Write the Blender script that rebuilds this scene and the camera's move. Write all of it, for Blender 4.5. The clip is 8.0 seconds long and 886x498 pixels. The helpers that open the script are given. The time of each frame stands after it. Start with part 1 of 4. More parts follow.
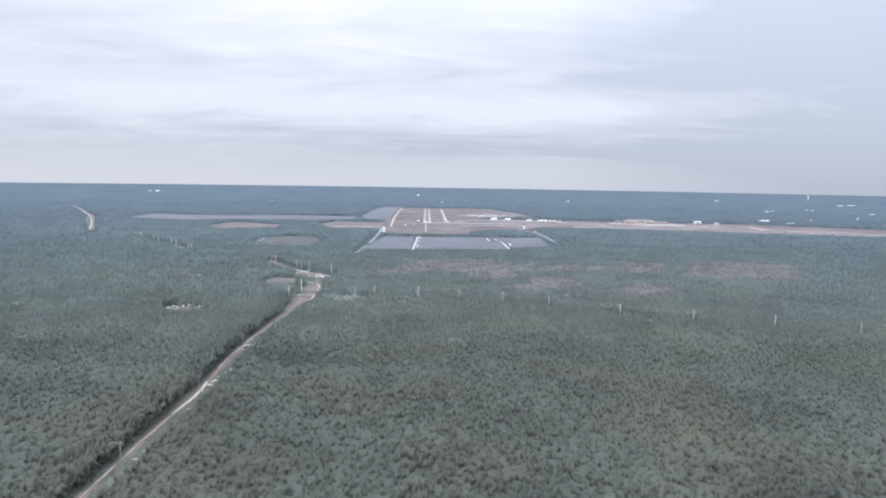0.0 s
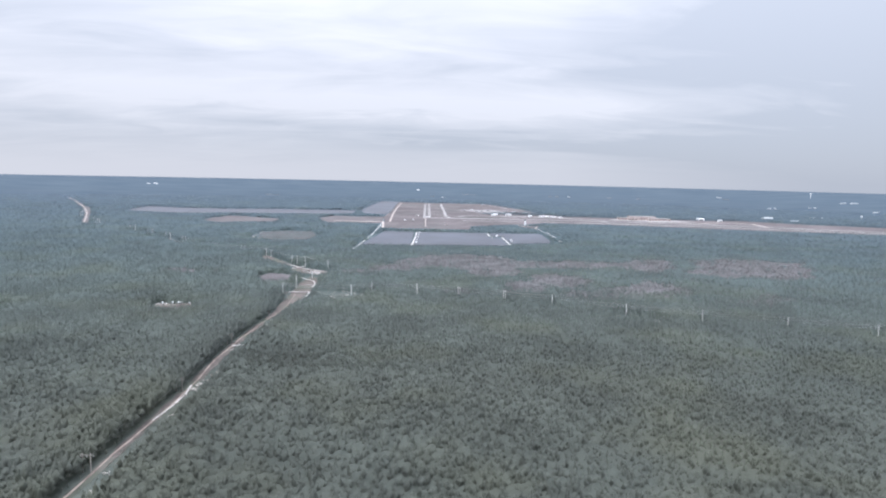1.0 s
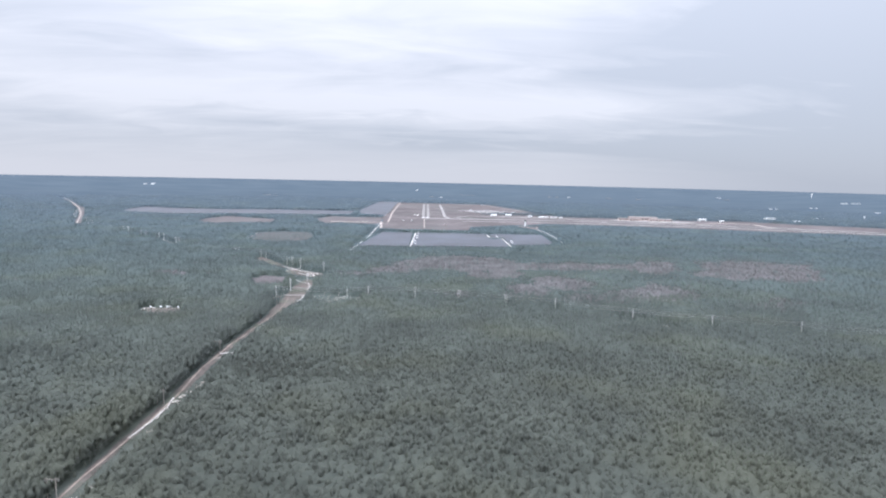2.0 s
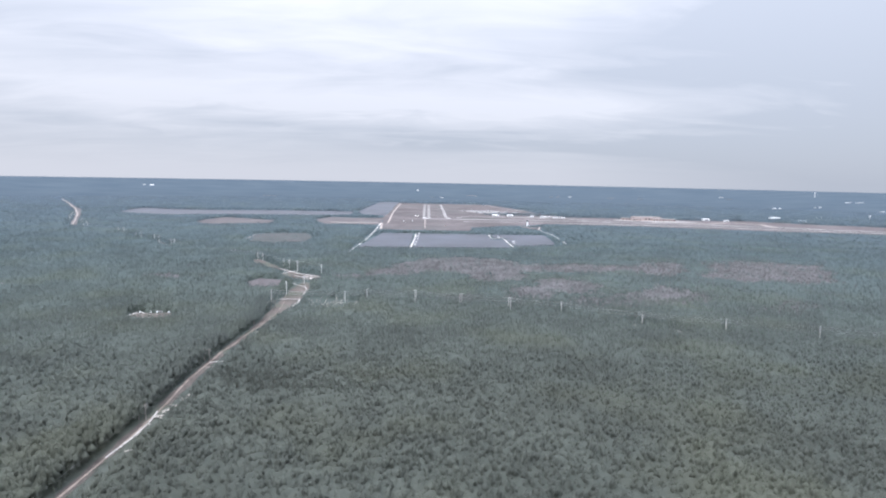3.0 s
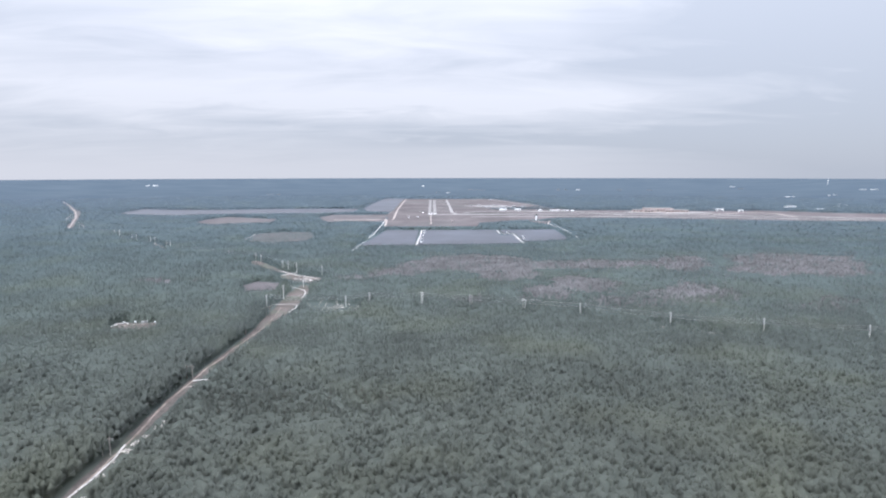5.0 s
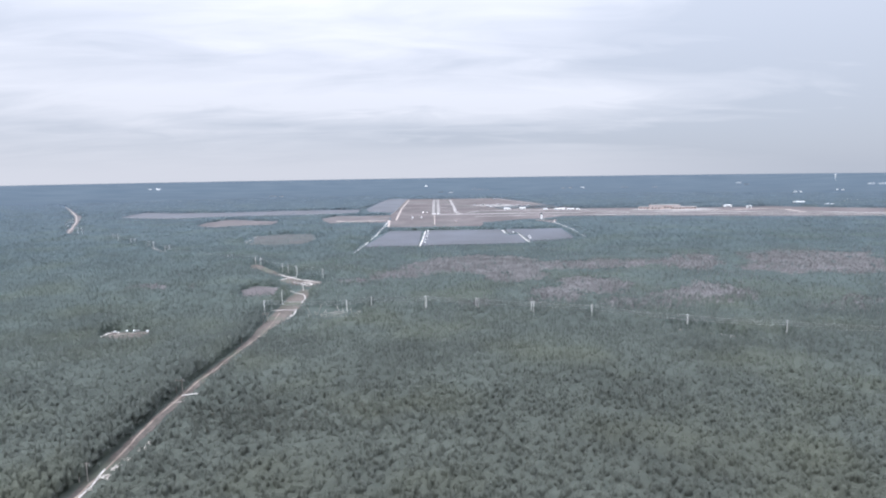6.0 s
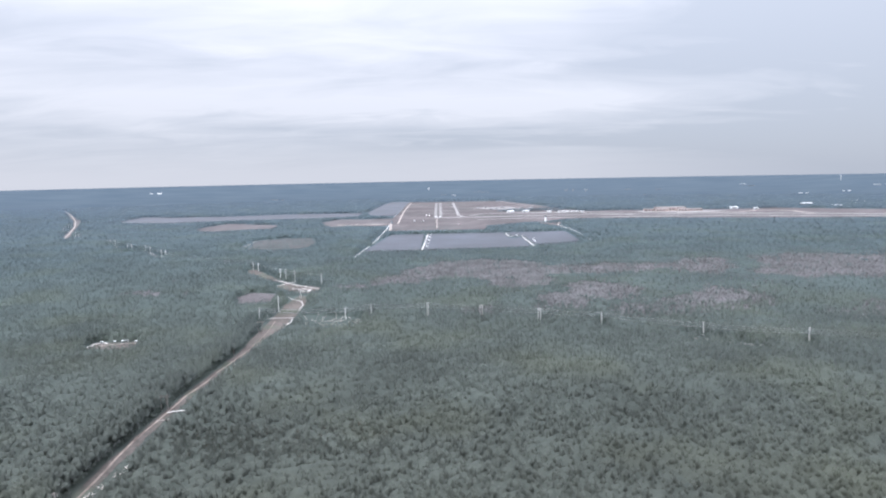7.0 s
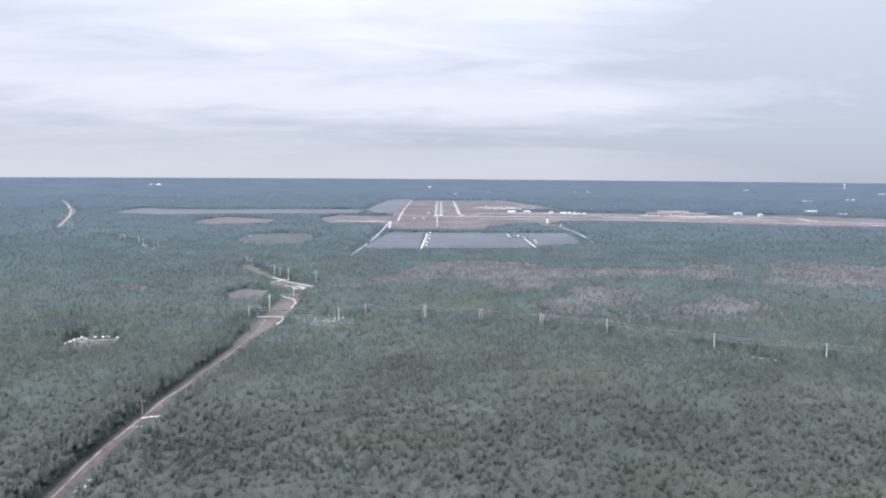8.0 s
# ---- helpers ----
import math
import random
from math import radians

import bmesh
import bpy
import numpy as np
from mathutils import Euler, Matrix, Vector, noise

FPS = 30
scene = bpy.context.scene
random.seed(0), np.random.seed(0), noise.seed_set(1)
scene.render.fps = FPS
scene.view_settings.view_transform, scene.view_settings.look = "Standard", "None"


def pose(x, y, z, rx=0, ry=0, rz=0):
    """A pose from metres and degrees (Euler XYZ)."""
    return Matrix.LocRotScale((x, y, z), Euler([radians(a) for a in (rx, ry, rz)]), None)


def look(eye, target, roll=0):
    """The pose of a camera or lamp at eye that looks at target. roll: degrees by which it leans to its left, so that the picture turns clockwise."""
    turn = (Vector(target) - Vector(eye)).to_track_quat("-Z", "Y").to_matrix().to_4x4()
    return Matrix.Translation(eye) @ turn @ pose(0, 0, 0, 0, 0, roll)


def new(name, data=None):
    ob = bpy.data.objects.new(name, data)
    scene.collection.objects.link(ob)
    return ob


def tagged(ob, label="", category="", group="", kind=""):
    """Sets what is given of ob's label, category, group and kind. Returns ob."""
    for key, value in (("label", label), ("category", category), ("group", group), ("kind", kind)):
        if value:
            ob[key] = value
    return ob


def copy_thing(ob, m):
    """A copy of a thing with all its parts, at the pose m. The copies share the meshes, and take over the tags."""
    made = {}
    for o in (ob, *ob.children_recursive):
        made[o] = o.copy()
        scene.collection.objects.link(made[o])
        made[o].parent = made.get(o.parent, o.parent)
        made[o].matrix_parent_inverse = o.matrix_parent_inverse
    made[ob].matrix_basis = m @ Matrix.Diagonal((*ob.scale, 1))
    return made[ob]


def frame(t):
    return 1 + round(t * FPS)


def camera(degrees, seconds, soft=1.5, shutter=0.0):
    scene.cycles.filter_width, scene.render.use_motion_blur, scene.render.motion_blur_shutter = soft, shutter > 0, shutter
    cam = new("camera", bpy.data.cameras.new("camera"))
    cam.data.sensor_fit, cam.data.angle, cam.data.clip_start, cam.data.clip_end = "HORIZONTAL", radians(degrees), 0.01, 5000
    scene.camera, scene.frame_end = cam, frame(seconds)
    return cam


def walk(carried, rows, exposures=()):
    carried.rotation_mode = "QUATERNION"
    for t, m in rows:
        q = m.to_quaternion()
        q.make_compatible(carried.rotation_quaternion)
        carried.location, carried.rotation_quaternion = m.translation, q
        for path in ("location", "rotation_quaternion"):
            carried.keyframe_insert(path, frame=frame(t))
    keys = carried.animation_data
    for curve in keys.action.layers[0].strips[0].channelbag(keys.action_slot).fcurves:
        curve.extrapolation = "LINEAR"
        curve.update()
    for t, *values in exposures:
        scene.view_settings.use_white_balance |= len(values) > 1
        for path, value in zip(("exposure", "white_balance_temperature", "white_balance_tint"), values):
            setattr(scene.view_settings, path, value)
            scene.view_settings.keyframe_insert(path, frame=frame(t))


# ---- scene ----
cam = camera(70.3, 8.0, soft=2.1)
PATH = [
    (0.0, (0.000, 0.000, 130.000), (3.387, 99.361, 119.235), 0.902),
    (0.5, (0.464, 11.757, 129.409), (3.817, 111.059, 118.099), 1.137),
    (1.0, (0.871, 23.492, 128.816), (4.300, 122.763, 117.262), 1.291),
    (1.5, (1.185, 35.165, 128.217), (4.754, 134.434, 116.691), 1.322),
    (3.0, (1.885, 70.047, 126.394), (5.347, 169.331, 114.960), 1.123),
    (3.5, (2.032, 81.691, 125.770), (5.309, 180.957, 114.133), 0.897),
    (4.0, (2.182, 93.329, 125.128), (5.227, 192.574, 113.246), 0.622),
    (4.5, (2.401, 105.009, 124.470), (5.156, 204.229, 112.310), 0.290),
    (6.0, (3.370, 140.408, 122.449), (5.093, 239.648, 110.263), -0.859),
    (6.5, (3.658, 152.059, 121.777), (5.165, 251.339, 109.890), -1.170),
    (7.0, (3.883, 163.592, 121.109), (5.200, 262.896, 109.403), -1.129),
    (7.5, (4.061, 175.111, 120.446), (5.299, 274.410, 108.689), -0.602),
    (8.0, (4.206, 186.606, 119.786), (5.597, 285.880, 107.839), 0.408),
]

# ---- the flight: everything stands at a little over half of full size, so that the horizon lies within reach ----
def glide(rows):
    return [(t, look(e, g, r)) for t, e, g, r in rows]


walk(cam, glide(PATH), exposures=[(0.0, 0.22, 6000, 11), (8.0, 0.22, 6000, 11)])

# ---- sky and light ----
SUN_ELEVATION, SUN_TURN = radians(48), radians(-150)   # turn: from straight ahead, towards the left


def link(tree, a, b):
    tree.links.new(a, b)


def make_world():
    world = bpy.data.worlds.new("overcast_sky")
    scene.world = world
    world.use_nodes = True
    nt = world.node_tree
    nt.nodes.clear()
    N = nt.nodes.new
    out, bg = N("ShaderNodeOutputWorld"), N("ShaderNodeBackground")
    sky = N("ShaderNodeTexSky")
    sky.sky_type, sky.sun_disc = "NISHITA", False
    sky.sun_elevation, sky.sun_rotation = SUN_ELEVATION, SUN_TURN
    co, sep = N("ShaderNodeTexCoord"), N("ShaderNodeSeparateXYZ")
    link(nt, co.outputs["Generated"], sep.inputs[0])

    def op(kind, a, b=None, clamp=False):
        m = N("ShaderNodeMath")
        m.operation, m.use_clamp = kind, clamp
        for i, v in enumerate((a, b)):
            if v is None:
                continue
            if isinstance(v, (int, float)):
                m.inputs[i].default_value = v
            else:
                link(nt, v, m.inputs[i])
        return m.outputs[0]

    up = op("MAXIMUM", sep.outputs[2], 0.0)
    low = op("ADD", up, 0.13)
    flat = N("ShaderNodeCombineXYZ")          # the cloud deck, seen flat from below
    link(nt, op("DIVIDE", sep.outputs[0], low), flat.inputs[0])
    link(nt, op("DIVIDE", sep.outputs[1], low), flat.inputs[1])

    def layer(scale, stretch, detail, rough, shift, warp):
        mp, n = N("ShaderNodeMapping"), N("ShaderNodeTexNoise")
        mp.inputs["Scale"].default_value = (scale * stretch, scale, 1)
        mp.inputs["Location"].default_value = shift
        mp.inputs["Rotation"].default_value = (0, 0, radians(4))
        link(nt, flat.outputs[0], mp.inputs[0])
        link(nt, mp.outputs[0], n.inputs["Vector"])
        n.inputs["Scale"].default_value = 1.0
        n.inputs["Detail"].default_value, n.inputs["Roughness"].default_value = detail, rough
        n.inputs["Distortion"].default_value = warp
        return n.outputs["Fac"]

    broad = layer(0.8, 0.5, 4, 0.5, (3.1, 7.4, 0), 0.6)
    fine = layer(2.6, 0.5, 6, 0.55, (1.2, 0.4, 3), 0.9)
    # decks of cloud: a grey one low over the horizon, a bright one above it
    decks = N("ShaderNodeValToRGB")
    decks.color_ramp.interpolation = "B_SPLINE"
    steps = ((0.0, 0.72), (0.045, 0.30), (0.075, 0.42), (0.115, 0.80), (0.17, 0.46), (0.26, 0.66), (1.0, 0.5))
    decks.color_ramp.elements[0].color = (steps[0][1],) * 3 + (1,)
    decks.color_ramp.elements[1].color = (steps[-1][1],) * 3 + (1,)
    for at, v in steps[1:-1]:
        decks.color_ramp.elements.new(at).color = (v, v, v, 1)
    link(nt, op("ADD", up, op("MULTIPLY", op("SUBTRACT", broad, 0.5), op("MULTIPLY", up, 0.5))), decks.inputs[0])
    # the long banks of cloud ahead: sideways, height, half-widths and how much lighter or darker
    banks = None
    side = op("ADD", sep.outputs[0], op("MULTIPLY", op("SUBTRACT", broad, 0.5), 0.35))
    high = op("ADD", up, op("MULTIPLY", op("SUBTRACT", fine, 0.5), 0.045))
    for x0, u0, sx, su, amp in ((-0.42, 0.165, 0.22, 0.030, -0.065), (-0.18, 0.104, 0.42, 0.020, 0.06), (0.03, 0.047, 0.15, 0.013, -0.06), (0.42, 0.222, 0.26, 0.028, -0.08), (-0.12, 0.225, 0.26, 0.045, 0.05), (0.19, 0.150, 0.14, 0.014, -0.035), (0.30, 0.105, 0.20, 0.016, 0.03)):
        dx, dz = op("DIVIDE", op("SUBTRACT", side, x0), sx), op("DIVIDE", op("SUBTRACT", high, u0), su)
        bell = op("MULTIPLY", op("POWER", 2.718, op("MULTIPLY", op("ADD", op("MULTIPLY", dx, dx), op("MULTIPLY", dz, dz)), -1.0)), amp)
        banks = bell if banks is None else op("ADD", banks, bell)
    reach = op("MULTIPLY", up, 14.0, True)      # clouds melt together towards the horizon
    uneven = op("MULTIPLY", op("ADD", op("MULTIPLY", op("SUBTRACT", broad, 0.5), 0.3), op("MULTIPLY", op("SUBTRACT", fine, 0.5), 0.24)), reach)
    mixed = op("ADD", op("ADD", op("ADD", uneven, banks), 0.325), op("SUBTRACT", op("MULTIPLY", decks.outputs[0], 0.35), op("ADD", op("MULTIPLY", sep.outputs[0], 0.05), op("MULTIPLY", op("MAXIMUM", op("SUBTRACT", sep.outputs[0], 0.2), 0.0), 0.36))))
    ramp = N("ShaderNodeValToRGB")
    ramp.color_ramp.elements[0].position, ramp.color_ramp.elements[1].position = 0.40, 0.59
    ramp.color_ramp.elements[0].color = (0.497, 0.519, 0.572, 1)
    ramp.color_ramp.elements[1].color = (0.721, 0.715, 0.748, 1)
    link(nt, mixed, ramp.inputs[0])
    # an overcast dome is brighter overhead than at the horizon; extra is added above the visible sky to light the woods
    dome = op("ADD", op("ADD", 0.90, op("MULTIPLY", up, 1.6)), op("MULTIPLY", op("MINIMUM", op("MAXIMUM", op("SUBTRACT", up, 0.3), 0.0), 0.2), 11.5))
    lit = N("ShaderNodeVectorMath")
    lit.operation = "SCALE"
    link(nt, ramp.outputs[0], lit.inputs[0])
    link(nt, dome, lit.inputs["Scale"])
    clear = N("ShaderNodeVectorMath")
    clear.operation = "SCALE"
    clear.inputs["Scale"].default_value = 0.09
    link(nt, sky.outputs[0], clear.inputs[0])
    mix = N("ShaderNodeMix")
    mix.data_type = "RGBA"
    mix.inputs["Factor"].default_value = 0.93
    link(nt, clear.outputs[0], mix.inputs["A"])
    link(nt, lit.outputs[0], mix.inputs["B"])
    link(nt, mix.outputs["Result"], bg.inputs[0])
    bg.inputs[1].default_value = 1.0
    link(nt, bg.outputs[0], out.inputs[0])


make_world()
sun_data = bpy.data.lights.new("sun", "SUN")
sun_data.energy, sun_data.angle, sun_data.color = 1.5, radians(40), (1.0, 0.96, 0.9)
sun = new("sun", sun_data)
s_dir = Vector((math.sin(SUN_TURN) * math.cos(SUN_ELEVATION), math.cos(SUN_TURN) * math.cos(SUN_ELEVATION), math.sin(SUN_ELEVATION)))
sun.matrix_world = look(s_dir * 300, (0, 0, 0))


# ---- materials ----
def material(name, low, high, grain=1.0, broad=0.0, rough=0.8, spec=0.3, bump=0.0, bump_size=0.0, island=0.0, piece=0.0, metal=0.0, bark=0.5, third=None, leafy=0.0, sheen=0.0, crown=0.0, patchy=0.28, haze_tint=()):
    """Two colours by a fine noise of that grain (1/m), a broad one over it, and chance by island or object."""
    m = bpy.data.materials.new(name)
    m.use_nodes = True
    nt = m.node_tree
    N = nt.nodes.new
    bsdf = nt.nodes["Principled BSDF"]
    bsdf.inputs["Roughness"].default_value = rough
    bsdf.inputs["Specular IOR Level"].default_value = spec
    bsdf.inputs["Metallic"].default_value = metal
    bsdf.inputs["Sheen Weight"].default_value, bsdf.inputs["Sheen Roughness"].default_value = sheen, 0.45
    geo = N("ShaderNodeNewGeometry")

    def noise_at(scale, detail=3):
        n = N("ShaderNodeTexNoise")
        n.inputs["Scale"].default_value, n.inputs["Detail"].default_value = scale, detail
        n.inputs["Roughness"].default_value = bark
        link(nt, geo.outputs["Position"], n.inputs["Vector"])
        return n.outputs["Fac"]

    ramp = N("ShaderNodeValToRGB")
    ramp.color_ramp.elements[0].position, ramp.color_ramp.elements[1].position = 0.32, 0.68
    ramp.color_ramp.elements[0].color, ramp.color_ramp.elements[1].color = (*low, 1), (*high, 1)
    link(nt, noise_at(grain), ramp.inputs[0])
    colour = ramp.outputs[0]
    if third:
        r2, mx = N("ShaderNodeValToRGB"), N("ShaderNodeMix")
        r2.color_ramp.elements[0].position, r2.color_ramp.elements[1].position = 0.5, 0.64
        link(nt, noise_at(broad * 0.6 + 0.001, 4), r2.inputs[0])
        mx.data_type = "RGBA"
        link(nt, r2.outputs[0], mx.inputs["Factor"])
        link(nt, colour, mx.inputs["A"])
        mx.inputs["B"].default_value = (*third, 1)
        colour = mx.outputs["Result"]

    def scaled(col, fac, lo, hi):
        mr, v = N("ShaderNodeMapRange"), N("ShaderNodeVectorMath")
        mr.inputs["From Min"].default_value, mr.inputs["From Max"].default_value = lo[0], hi[0]
        mr.inputs["To Min"].default_value, mr.inputs["To Max"].default_value = lo[1], hi[1]
        link(nt, fac, mr.inputs[0])
        v.operation = "SCALE"
        link(nt, col, v.inputs[0])
        link(nt, mr.outputs[0], v.inputs["Scale"])
        return v.outputs[0]

    if broad:
        colour = scaled(colour, noise_at(broad, 4), (0.3, 1 - patchy), (0.7, 1 + patchy))
    if island:
        colour = scaled(colour, geo.outputs["Random Per Island"], (0, 1 - island), (1, 1 + island))
    if piece:
        info = N("ShaderNodeObjectInfo")
        colour = scaled(colour, info.outputs["Random"], (0, 1 - piece), (1, 1 + piece))
    if haze_tint:      # haze painted into the colour: the woods turn bluer with the distance
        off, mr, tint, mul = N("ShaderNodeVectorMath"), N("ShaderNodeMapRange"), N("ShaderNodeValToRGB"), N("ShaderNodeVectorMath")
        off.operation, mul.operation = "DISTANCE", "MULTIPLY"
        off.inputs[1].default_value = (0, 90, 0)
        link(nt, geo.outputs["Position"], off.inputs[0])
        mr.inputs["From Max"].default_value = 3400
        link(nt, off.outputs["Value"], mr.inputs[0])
        for k, (at, c) in enumerate(haze_tint):
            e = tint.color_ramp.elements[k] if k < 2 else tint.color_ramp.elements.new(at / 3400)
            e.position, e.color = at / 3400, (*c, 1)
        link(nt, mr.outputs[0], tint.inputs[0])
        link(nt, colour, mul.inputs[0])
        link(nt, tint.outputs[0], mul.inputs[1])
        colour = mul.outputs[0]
    link(nt, colour, bsdf.inputs["Base Color"])
    if crown:      # needles stand in all directions: normals bent upwards, so a crown's shaded sides go light
        v1, v2, v3 = (N("ShaderNodeVectorMath") for _ in range(3))
        v1.operation, v2.operation, v3.operation = "SCALE", "ADD", "NORMALIZE"
        v1.inputs["Scale"].default_value = 1 - crown
        v2.inputs[1].default_value = (0, 0, crown)
        link(nt, geo.outputs["Normal"], v1.inputs[0])
        link(nt, v1.outputs[0], v2.inputs[0])
        link(nt, v2.outputs[0], v3.inputs[0])
        link(nt, v3.outputs[0], bsdf.inputs["Normal"])
    if leafy:      # thin leaves let some light through
        tr, mx = N("ShaderNodeBsdfTranslucent"), N("ShaderNodeMixShader")
        mx.inputs[0].default_value = leafy
        link(nt, colour, tr.inputs[0])
        link(nt, bsdf.outputs[0], mx.inputs[1])
        link(nt, tr.outputs[0], mx.inputs[2])
        link(nt, mx.outputs[0], nt.nodes["Material Output"].inputs[0])
    if bump:
        b = N("ShaderNodeBump")
        b.inputs["Strength"].default_value, b.inputs["Distance"].default_value = bump, bump_size
        link(nt, noise_at(grain, 4), b.inputs["Height"])
        link(nt, b.outputs[0], bsdf.inputs["Normal"])
    return m


# haze painted into the woods' colours: distance in metres, then colour factors
HAZE_TINT = ((300, (1.0, 1.0, 1.0)), (680, (0.95, 1.06, 1.15)), (1150, (0.91, 1.10, 1.35)), (1700, (0.87, 1.07, 1.42)), (3300, (0.87, 1.08, 1.62)))
M_WOODS = material("wooded_ground", (0.066, 0.076, 0.068), (0.086, 0.095, 0.082), grain=0.055, broad=0.01, rough=0.9, spec=0.04, bump=0.4, bump_size=2.5, third=(0.082, 0.088, 0.074), haze_tint=HAZE_TINT)
M_PINE = material("pine_needles", (0.106, 0.119, 0.103), (0.132, 0.146, 0.124), grain=0.2, broad=0.016, rough=0.8, spec=0.15, island=0.05, third=(0.128, 0.140, 0.108), leafy=0.5, sheen=0.15, crown=0.9, patchy=0.18, haze_tint=HAZE_TINT)
# darker than the needles, so that gaps between the crowns read as shaded
M_UNDER = material("leafy_undergrowth", (0.070, 0.080, 0.069), (0.088, 0.098, 0.083), grain=0.3, broad=0.016, rough=0.9, spec=0.1, third=(0.085, 0.092, 0.072), leafy=0.25, crown=0.75, patchy=0.18, haze_tint=HAZE_TINT)
M_BARE = material("bare_twigs", (0.163, 0.162, 0.164), (0.215, 0.209, 0.212), grain=0.1, broad=0.03, rough=0.9, spec=0.1, island=0.06, leafy=0.4, sheen=0.1, crown=0.8, patchy=0.26)
M_BARK = material("pine_bark", (0.11, 0.085, 0.065), (0.22, 0.17, 0.13), grain=3, rough=0.9, spec=0.1, piece=0.15)
M_NEEDLE = material("pine_needles_single", (0.106, 0.119, 0.103), (0.132, 0.146, 0.124), grain=0.6, broad=0.016, rough=0.8, spec=0.15, island=0.05, piece=0.08, third=(0.128, 0.140, 0.108), leafy=0.5, sheen=0.15, crown=0.9, patchy=0.18)
M_SOIL = material("brown_soil", (0.080, 0.070, 0.064), (0.132, 0.114, 0.103), grain=0.35, broad=0.05, rough=0.95, spec=0.1, bump=0.4, bump_size=0.3, third=(0.086, 0.092, 0.074))
M_SAND = material("pale_sand", (0.40, 0.378, 0.36), (0.60, 0.575, 0.55), grain=0.5, broad=0.06, rough=0.95, spec=0.1, bump=0.3, bump_size=0.1)
M_TRACK = material("sandy_track", (0.24, 0.208, 0.188), (0.40, 0.355, 0.328), grain=0.35, broad=0.03, rough=0.95, spec=0.1)
M_DIRT = material("trodden_dirt", (0.165, 0.132, 0.114), (0.33, 0.272, 0.235), grain=0.12, broad=0.02, rough=0.95, spec=0.1)
M_GRASS = material("dry_grass", (0.084, 0.074, 0.075), (0.120, 0.104, 0.105), grain=0.05, broad=0.008, rough=0.95, spec=0.15, third=(0.092, 0.087, 0.086))
M_FIELD = material("scrubby_field", (0.068, 0.075, 0.074), (0.086, 0.089, 0.087), grain=0.08, broad=0.02, rough=0.95, spec=0.1, third=(0.086, 0.083, 0.083))
M_FALLOW = material("fallow_earth", (0.096, 0.088, 0.090), (0.126, 0.113, 0.114), grain=0.05, broad=0.012, rough=0.95, spec=0.1, third=(0.100, 0.098, 0.098))
# mown grass, its colour paled to stand for the far solar panels' glint
M_PALEGRASS = material("glint_pale_grass", (0.165, 0.173, 0.182), (0.21, 0.217, 0.226), grain=0.06, broad=0.01, rough=0.95, spec=0.1)
M_ASPHALT = material("worn_asphalt", (0.165, 0.157, 0.154), (0.235, 0.225, 0.22), grain=0.08, broad=0.01, rough=0.9, spec=0.2)
M_CONCRETE = material("pale_concrete", (0.20, 0.192, 0.188), (0.29, 0.278, 0.272), grain=0.06, broad=0.01, rough=0.9, spec=0.2)
M_PAINT = material("white_road_paint", (0.70, 0.70, 0.69), (0.82, 0.82, 0.80), grain=0.4, rough=0.7)
M_PANEL = material("solar_glass", (0.034, 0.039, 0.052), (0.047, 0.053, 0.068), grain=0.4, broad=0.01, rough=0.45, spec=0.22, piece=0.15)
M_STEEL = material("galvanised_steel", (0.42, 0.43, 0.44), (0.55, 0.56, 0.57), grain=1, rough=0.5, metal=0.6)
M_POLE = material("pale_concrete_pole", (0.72, 0.71, 0.68), (0.84, 0.83, 0.80), grain=0.7, rough=0.8, piece=0.1)
M_WOODPOLE = material("weathered_pole_wood", (0.22, 0.20, 0.18), (0.36, 0.33, 0.30), grain=2, rough=0.9)
M_WIRE = material("aluminium_cable", (0.38, 0.39, 0.40), (0.5, 0.5, 0.5), grain=0.5, rough=0.5)
M_WHITE = material("white_metal_sheet", (0.74, 0.75, 0.76), (0.84, 0.84, 0.84), grain=0.2, rough=0.5, piece=0.1)
M_GREY = material("grey_wall", (0.24, 0.24, 0.25), (0.36, 0.36, 0.365), grain=0.2, rough=0.7, piece=0.25)
M_SALMON = material("salmon_wall", (0.40, 0.32, 0.30), (0.50, 0.41, 0.385), grain=0.2, rough=0.8)
M_DARKGLASS = material("dark_glass", (0.03, 0.04, 0.05), (0.05, 0.06, 0.07), grain=0.3, rough=0.1, spec=0.8)
M_LITTER = material("leaf_litter", (0.135, 0.121, 0.114), (0.185, 0.168, 0.160), grain=0.2, broad=0.03, rough=0.95, spec=0.1)
M_LOG = material("bleached_wood", (0.34, 0.315, 0.285), (0.60, 0.56, 0.51), grain=1.5, rough=0.9, piece=0.3, island=0.3)


# ---- building blocks ----
def finish(name, bm, mat, parent=None, label=""):
    bmesh.ops.recalc_face_normals(bm, faces=bm.faces)
    me = bpy.data.meshes.new(name)
    bm.to_mesh(me)
    bm.free()
    me.materials.append(mat)
    ob = new(name, me)
    if parent:
        ob.parent = parent
    return tagged(ob, label=label)


def part(name, bm, mat, parent, label=""):
    return finish(name, bm, mat, parent, label)


def box(bm, x, y, z, sx, sy, sz, turn=0.0):
    """A box on its base centre."""
    m = Matrix.Translation((x, y, z + sz / 2)) @ Matrix.Rotation(turn, 4, "Z") @ Matrix.Diagonal((sx, sy, sz, 1))
    bmesh.ops.create_cube(bm, size=1, matrix=m)


def rod(bm, a, b, r0, r1, sides=8):
    a, b = Vector(a), Vector(b)
    d = b - a
    m = Matrix.Translation((a + b) / 2) @ d.to_track_quat("Z", "Y").to_matrix().to_4x4()
    bmesh.ops.create_cone(bm, cap_ends=True, segments=sides, radius1=r0, radius2=r1, depth=d.length, matrix=m)


